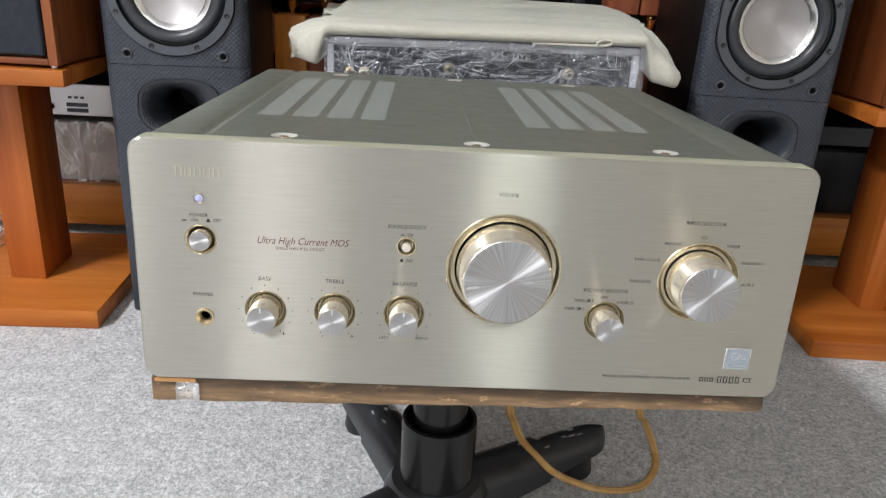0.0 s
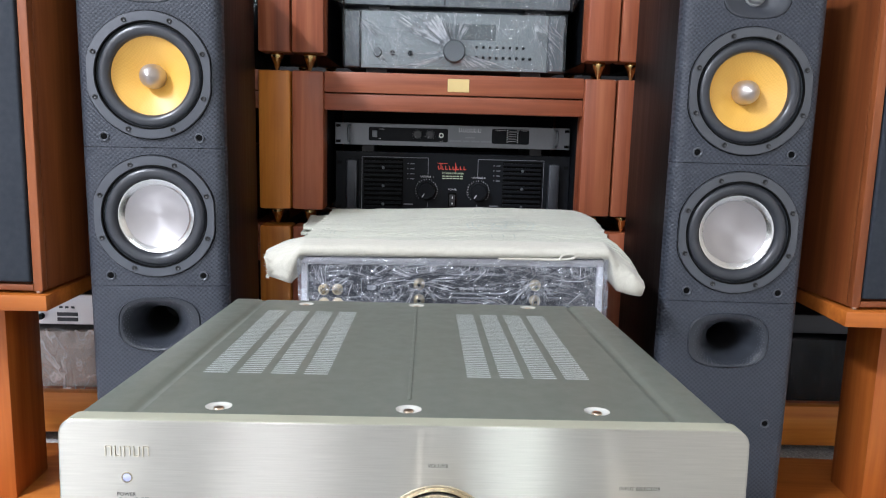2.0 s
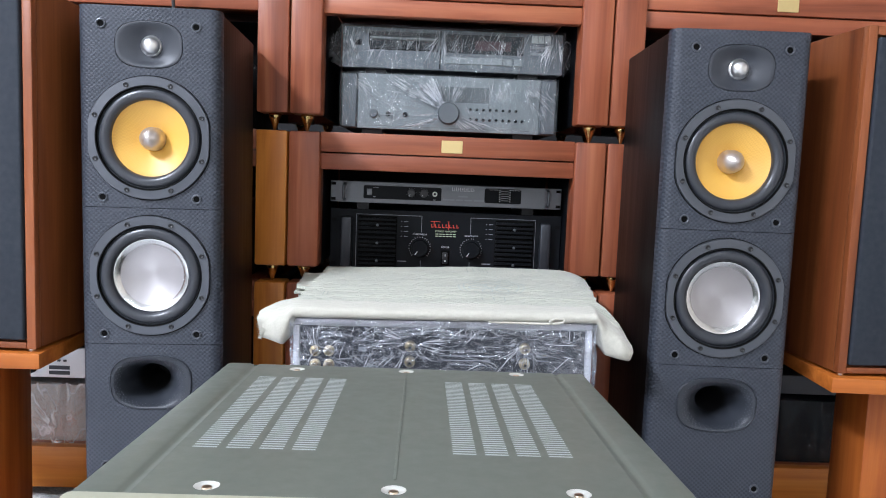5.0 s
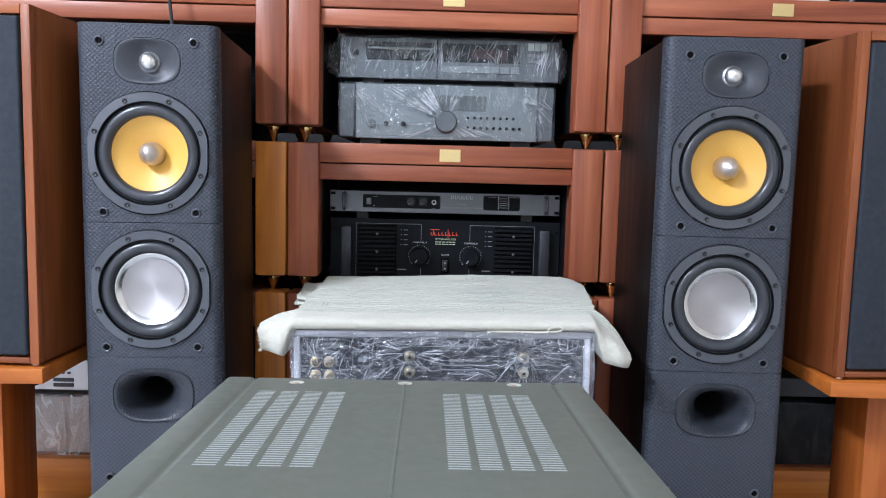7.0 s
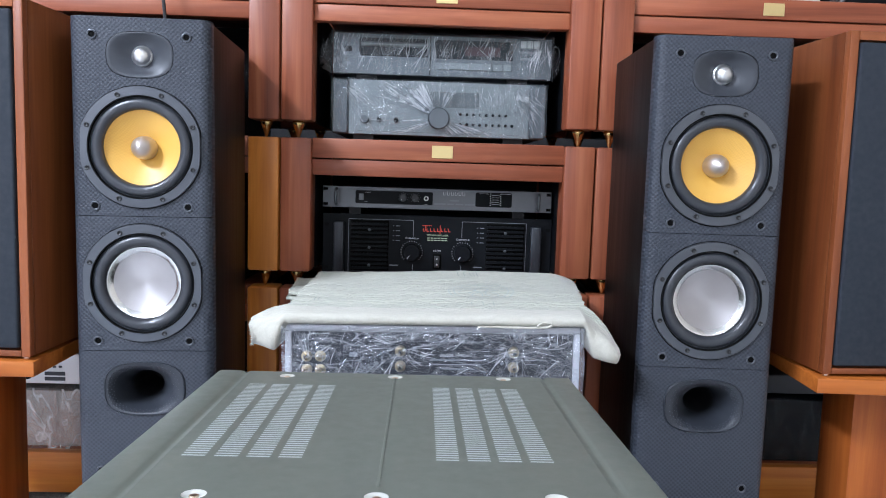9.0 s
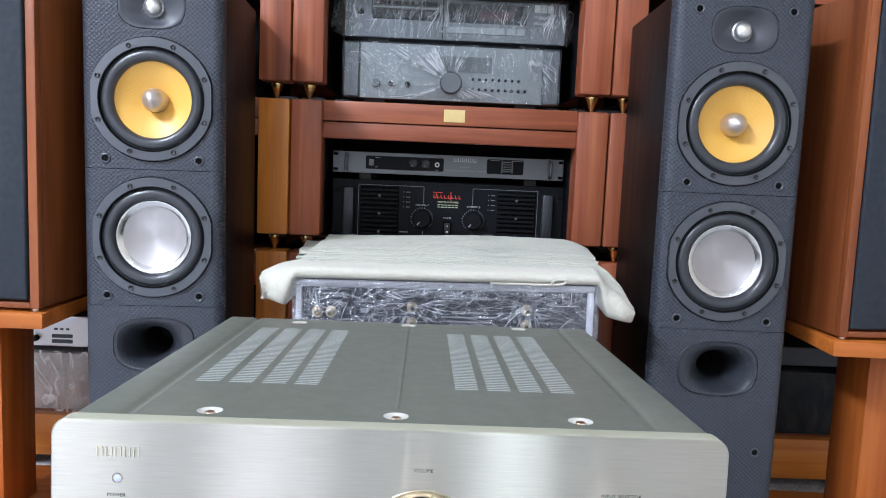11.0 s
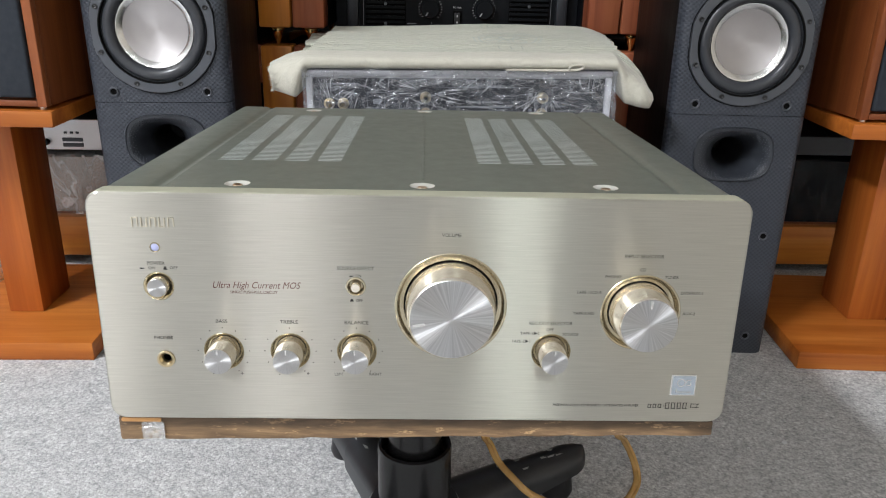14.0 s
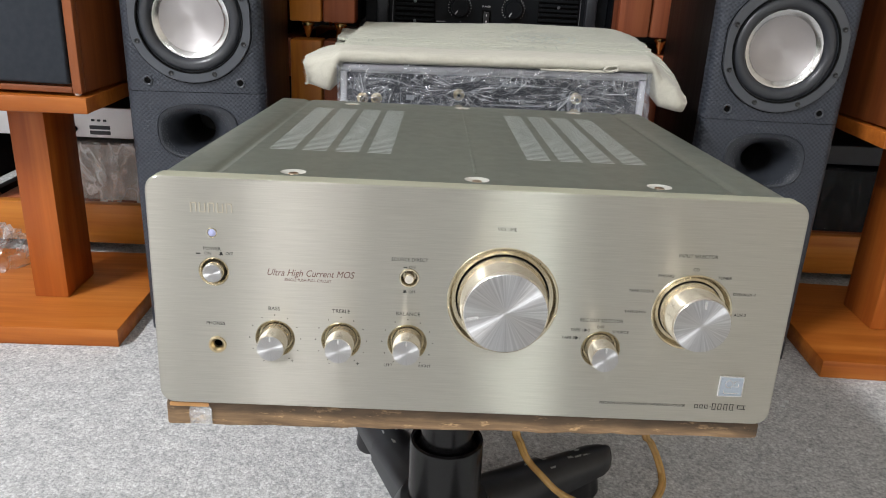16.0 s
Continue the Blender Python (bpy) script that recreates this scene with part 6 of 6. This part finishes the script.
# ---- folded towel over the wrapped amplifier ----
def patch(corners, nu, nv, lump, seed, bow=(0, 0, 0)):
    """A cloth patch between four corners, with folds."""
    bm = bmesh.new()
    p = [Vector(c) for c in corners]
    rows = []
    for j in range(nv + 1):
        v = j / nv
        row = []
        for i in range(nu + 1):
            u = i / nu
            q = (p[0] * (1 - u) + p[1] * u) * (1 - v) + (p[3] * (1 - u) + p[2] * u) * v
            q += Vector(bow) * math.sin(math.pi * u) * math.sin(math.pi * v)
            q += noise.noise_vector(q * 30 + Vector((seed, 0, 0))) * lump
            q.y += lump * 1.2 * math.sin(u * 14 + seed) * v
            row.append(bm.verts.new(q))
        rows.append(row)
    for a, b in zip(rows, rows[1:]):
        for i in range(nu):
            bm.faces.new((a[i], a[i + 1], b[i + 1], b[i]))
    return bm


def cloth(name, bm, t, label="", thick=0.007):
    ob = part(name, bm, towelling, t, label, sharp=70)
    so = ob.modifiers.new("thickness", "SOLIDIFY")
    so.thickness, so.offset = thick, 0
    return ob


def towel():
    t = thing("folded_towel", "cream folded cotton towel draped over the wrapped amplifier", "towel", pose(0.05, 0.614, 0.4587, 0, -0.74, 0))
    RISE = 0.0130
    front = [(0.050, 0.000), (-0.008, 0.000), (-0.015, 0.0010), (-0.0190, 0.0040), (-0.0205, 0.0080), (-0.0195, 0.0120), (-0.016, 0.0152), (-0.009, 0.0175), (-0.002, 0.0187)]
    back = [(0.002 + 0.310 * (k / 40) ** 1.15, 0.0193 + RISE * (k / 40) ** 0.75) for k in range(41)]
    tail = [(0.320, 0.0265), (0.3235, 0.0205), (0.322, 0.0135), (0.314, 0.0085)]
    nx = 150

    def reach(y, left=False):
        v = max(0.0, min(1.0, y / 0.31))
        m = max(0.0, min(1.0, y / 0.045))
        mid = m * m * (3 - 2 * m)
        return v, mid, 0.262 - 0.044 * mid + (-0.010 if left else 0.042) * v

    def lay(u, y, z):
        left = u < 0.5
        v, mid, half = reach(y, left)
        x = (2 * u - 1) * half + 0.002
        over = max(0.0, abs(x) - 0.213) / 0.049
        e = min(u, 1 - u)
        o = min(1.0, over)
        s = min(1.0, o / 0.35)
        s = s * s * (3 - 2 * s)
        low, high = (-0.041 * s + 0.012 * o * o, 0.0193 - 0.013 * o) if left else (-0.043 * s - 0.010 * o, 0.0193 - 0.048 * o)
        hung = low + min(1.0, z / 0.0193) * (high - low) + max(0.0, z - 0.0193)
        thick = (1 - mid) * hung + mid * (z - 0.012 * over ** 2)
        w = noise.noise(Vector((x * 8, y * 22, 0.3))) * (0.0012 + 0.0023 * mid) + noise.noise(Vector((x * 40, y * 60, 2.0))) * 0.0010
        w += 0.0016 * math.sin(y * 130 + 5 * noise.noise(Vector((x * 4, y * 3, 6.0)))) * mid * (1 - v)
        lift = 0.006 * math.exp(-((x - 0.11) / 0.16) ** 2) * v
        yy = y + 0.008 * noise.noise(Vector((x * 7, 1.5, 7.0))) * (0.25 + v) + 0.006 * math.sin(x * 120) * min(1, over) * (1 - mid)
        fray = 0.004 * noise.noise(Vector((z * 90, y * 60, 3 if left else 8))) + 0.0022 * (1 - mid) * noise.noise(Vector((z * 500, y * 400, 5)))
        x += fray * max(0.0, 1 - e / 0.03) + (0.004 * (z / 0.02) * (1 - mid) * min(1, over) if not left else -0.004 * math.sin(math.pi * min(1, z / 0.028)) * (1 - mid) * min(1, over))
        return Vector((x, yy, thick + w * min(1.0, z / 0.02) + lift))

    def sheet(prof, caps=False):
        bm = bmesh.new()
        grid = [[bm.verts.new(lay(i / nx, y, z)) for i in range(nx + 1)] for y, z in prof]
        for a, b in zip(grid, grid[1:]):
            for i in range(nx):
                bm.faces.new((a[i], a[i + 1], b[i + 1], b[i]))
        if caps:
            for i in (0, nx):
                bm.faces.new([row[i] for row in grid])
        return bm
    part("front_fold", sheet(front + back[:3], True), cream_cloth, t, "folded front edge of the cloth, painted cream as lit", sharp=75)
    part("cloth", sheet(back[2:] + tail), towelling, t, "patterned top of the cloth, painted sage grey as shaded", sharp=75)
    # loose layers of the fold that show at one back corner
    for k, (dz, dx) in enumerate(((0.004, 0.0), (0.011, 0.006), (0.018, 0.002))):
        cloth("fold_layer", patch([(-0.190, 0.12, dz), (-0.238 - dx, 0.165, dz - 0.004), (-0.248 - dx, 0.31, dz), (-0.185, 0.305, dz + 0.004)], 14, 14, 0.0035, 11 + k), t, "loose corner of the folded cloth", 0.004)
    # frayed threads along the cut end
    fringe = bmesh.new()
    rf = random.Random(12)
    for k in range(120):
        y_, z_ = front[1:][rf.randrange(len(front) - 1)]
        p = lay(rf.uniform(0.0, 0.004), y_, z_ * rf.random())
        q = p + Vector((-rf.uniform(0.0012, 0.0042), rf.uniform(-0.001, 0.001), rf.uniform(-0.0022, 0.0010)))
        wd = Vector((0.0, 0.0, 0.00022))
        fringe.faces.new([fringe.verts.new(c) for c in (p - wd, p + wd, q + wd * 0.4, q - wd * 0.4)])
    tagged(part("frayed_edge", fringe, cream_cloth, t, outward=False), "short frayed cream threads", kind="stuff")
    # small frayed tag at the other end
    part("rolled_hem", tube([(0.060, -0.0165, 0.0004), (0.10, -0.0185, 0.0002), (0.145, -0.0215, 0.0006), (0.163, -0.0235, 0.0030), (0.164, -0.0240, 0.0078), (0.152, -0.0240, 0.0080), (0.146, -0.0228, 0.0030), (0.152, -0.0225, 0.0006)], 0.0017, 8), cream_cloth, t, "small rolled hem loop")
    def ribbon(path, wide=0.0013):
        """A thin woven line that follows the cloth along points x, y."""
        q = bmesh.new()
        rows = []
        for k, (x, y) in enumerate(path):
            xa, ya = path[max(0, k - 1)]
            xb, yb = path[min(len(path) - 1, k + 1)]
            side = Vector((yb - ya, xa - xb)).normalized() * wide / 2
            row = []
            for s in (1, -1):
                px, py = x + side.x * s, y + side.y * s
                z = 0.0193 + RISE * (max(0, py - 0.002) / 0.31) ** 0.652
                row.append(q.verts.new(lay(((px - 0.002) / reach(py, px < 0)[2] + 1) / 2, py, z) + Vector((0, 0, 0.0007))))
            rows.append(row)
        for a, b in zip(rows, rows[1:]):
            q.faces.new((a[0], a[1], b[1], b[0]))
        return q

    # woven flower in pale outline
    fx, fy = 0.075, 0.125
    rings = [[(fx + a_ * math.cos(q_ * math.tau / 40), fy + b_ * math.sin(q_ * math.tau / 40)) for q_ in range(41)] for a_, b_ in ((0.010, 0.010), (0.044, 0.046), (0.052, 0.056))]
    for petal in range(6):
        pa = petal * math.tau / 6 + 0.2
        cxp, cyp = fx + 0.024 * math.cos(pa), fy + 0.026 * math.sin(pa)
        rings.append([(cxp + 0.0125 * math.cos(q_ * math.tau / 20) * math.cos(pa) - 0.008 * math.sin(q_ * math.tau / 20) * math.sin(pa), cyp + 0.0125 * math.cos(q_ * math.tau / 20) * math.sin(pa) + 0.008 * math.sin(q_ * math.tau / 20) * math.cos(pa)) for q_ in range(21)])
    for ring in rings:
        part("woven_flower_line", ribbon(ring, 0.0017), flower_grey, t, "pale grey-blue woven outline")
    # woven stripes
    for x0_, ya, yb in ((0.045, 0.255, 0.300), (0.056, 0.255, 0.300), (0.067, 0.250, 0.298), (0.073, 0.250, 0.298), (0.079, 0.250, 0.298), (-0.182, 0.050, 0.075), (-0.176, 0.050, 0.075), (0.055, 0.030, 0.050), (0.072, 0.030, 0.050), (0.088, 0.030, 0.050)):
        q = ribbon([(x0_, ya + (yb - ya) * k / 8) for k in range(9)])
        part("woven_stripe", q, stripe_grey, t, "grey-green woven stripe")
    return t


flower_grey = plain("flower_grey", (0.45, 0.50, 0.47), 0.9, 0, 0.1, 200, 0.2)
stripe_grey = plain("stripe_grey", (0.36, 0.40, 0.35), 0.9, 0, 0.1, 200, 0.2)
towel()


# ---- things on the lower shelves ----
def silver_deck():
    t = thing("cassette_deck", "silver cassette deck on a lower rack shelf", "cassette deck", pose(-0.757, 1.015, 0.2375))
    fp = part("front_panel", slab(0.30, 0.060, 0.002, 0.0, 0.006, 0.0, 0.03, 0.001), silver_pale, t)
    part("case", box(-0.148, 0.148, 0.006, 0.25, 0.0, 0.059, 0.001), black_steel, t)
    for x in (-0.012, 0.018):
        dial(fp, x, 0.016, 0.006, 0.0, rack_black, 0, None, 0.010)
    for z in (0.010, 0.0205):
        part("window", slab(0.040, 0.0075, 0.001, -0.0012, 0.0, 0.068, z, 0.0004), rack_slot, fp)
    for k in range(3):
        part("key", slab(0.006, 0.004, 0.0005, -0.002, 0.0, 0.056 + k * 0.0115, 0.0345, 0.0004), rack_slot, fp)
    part("foot", box(-0.13, 0.13, 0.02, 0.22, -0.0045, 0.0005), rubber, t)
    return t


silver_pale = plain("pale_silver", (0.55, 0.55, 0.56), 0.4, 0.6, 0.05, 200, 0.04)
silver_deck()


def wrapped_box(x, y, z, w, d, h, inner, seed, label, skin=None):
    t = thing("wrapped_component", label, "audio component", pose(x, y, z))
    part("case", box(-w / 2, w / 2, 0.0, d, 0.0, h, 0.004), inner, t)
    part("film_wrap", crinkled(-w / 2 - 0.008, w / 2 + 0.008, -0.012, d + 0.008, 0.0, h + 0.006, 0.013, 0.0035, seed), skin or film_dimmed, t, "loose cloudy film")
    return t


beige = plain("beige_case", (0.34, 0.31, 0.29), 0.55, 0.1, 0.1, 20, 0.1)
wrapped_box(-0.722, 1.020, 0.1075, 0.25, 0.26, 0.1150, beige, 21, "beige component wrapped in loose cloudy film on a shelf", film_box)
wrapped_box(0.835, 1.020, 0.1075, 0.28, 0.26, 0.1300, rack_black, 27, "black component wrapped in loose film on a shelf")
dk = thing("stereo_component", "flat black stereo component on a wrapped one", "audio component", pose(0.835, 1.03, 0.2475))
part("case", box(-0.14, 0.14, 0.0, 0.25, 0.0, 0.040, 0.002), black_steel, dk)
part("front_panel", slab(0.28, 0.038, 0.001, -0.004, 0.0, 0, 0.02, 0.001), rack_slot, dk)
wrapped_box(-0.56, 1.06, 0.7305, 0.46, 0.26, 0.135, rack_black, 33, "black component wrapped in film on the upper shelf")
wrapped_box(-0.56, 1.06, 0.4445, 0.46, 0.26, 0.150, rack_black, 35, "black component wrapped in film on the middle shelf")
wrapped_box(0.70, 1.06, 0.7305, 0.46, 0.26, 0.120, rack_black, 37, "black component wrapped in film behind the tower")
wrapped_box(0.70, 1.06, 0.4445, 0.46, 0.26, 0.150, rack_black, 39, "black component wrapped in film behind the box speaker")
wrapped_box(0.06, 1.07, 0.1075, 0.44, 0.26, 0.150, rack_black, 41, "black component wrapped in film low in the rack")

pk = thing("paper_parcel", "pale paper-covered parcel on top of the rack", "parcel", pose(0.585, 1.025, 1.0175))
bm = box(-0.205, 0.205, 0.0, 0.25, 0.0, 0.12, 0.006)
bmesh.ops.subdivide_edges(bm, edges=bm.edges[:], cuts=6, use_grid_fill=True)
for v in bm.verts:
    v.co += noise.noise_vector(v.co * 14) * 0.004 * (1 if v.co.z > 0.01 else 0.2)
    v.co.z = max(v.co.z, 0.0)
part("wrapping", bm, paper, pk, "creased pale paper")
bx = thing("black_case", "black boxed component on top of the rack", "audio component", pose(0.93, 1.015, 1.0175))
part("case", box(-0.13, 0.13, 0.0, 0.25, 0.0, 0.12, 0.004), rack_black, bx)
gk = thing("glass_stopper", "small faceted clear glass knob on the rack", "ornament", pose(0.812, 1.005, 1.0175))
part("knob", lathe_z([(0.0, 0.0), (0.010, 0.0), (0.006, 0.004), (0.013, 0.010), (0.015, 0.016), (0.010, 0.024), (0, 0.026)], 10), film_box, gk)

cb = thing("thin_cable", "thin black cable hanging behind the tower", "cable")
part("cord", tube([(-0.462, 0.955, 1.05), (-0.450, 0.945, 0.98), (-0.442, 0.935, 0.92), (-0.441, 0.93, 0.85), (-0.440, 0.985, 0.78)], 0.0032, 8), rubber, cb)

# crumpled bags behind the stand
def plastic_bag(x, y, s, seed):
    t = thing("plastic_bag", "crumpled clear plastic bag lying on the carpet", "plastic bag", pose(x, y, 0.0), "plastic bags")
    bm = bmesh.new()
    bmesh.ops.create_icosphere(bm, subdivisions=4, radius=s)
    for v in bm.verts:
        d = v.co.normalized()
        k = noise.noise(d * 2.2 + Vector((seed, 0, 0))) * 0.35 + abs(noise.noise(d * 6 + Vector((0, seed, 0)))) * 0.30
        v.co = d * s * (0.8 + k)
        v.co.z = max(0.0, v.co.z * 0.75 + s * 0.45)
    part("film_skin", bm, film_box, t, sharp=25)


plastic_bag(-0.86, 0.86, 0.085, 1)
plastic_bag(-0.97, 1.0 - 0.12, 0.075, 5)

# stray lint on the carpet
lint = bmesh.new()
rl = random.Random(4)
for k in range(26):
    x, y = rl.uniform(-0.62, 0.60), rl.uniform(0.12, 0.60)
    s = rl.uniform(0.0012, 0.0036)
    bmesh.ops.create_icosphere(lint, subdivisions=1, radius=s, matrix=Matrix.Translation((x, y, s * 0.6)) @ Matrix.Diagonal((1.3, 0.9, 0.6, 1)))
tagged(part("carpet_lint", lint, print_white), "white specks of lint on the carpet", "lint", kind="stuff")
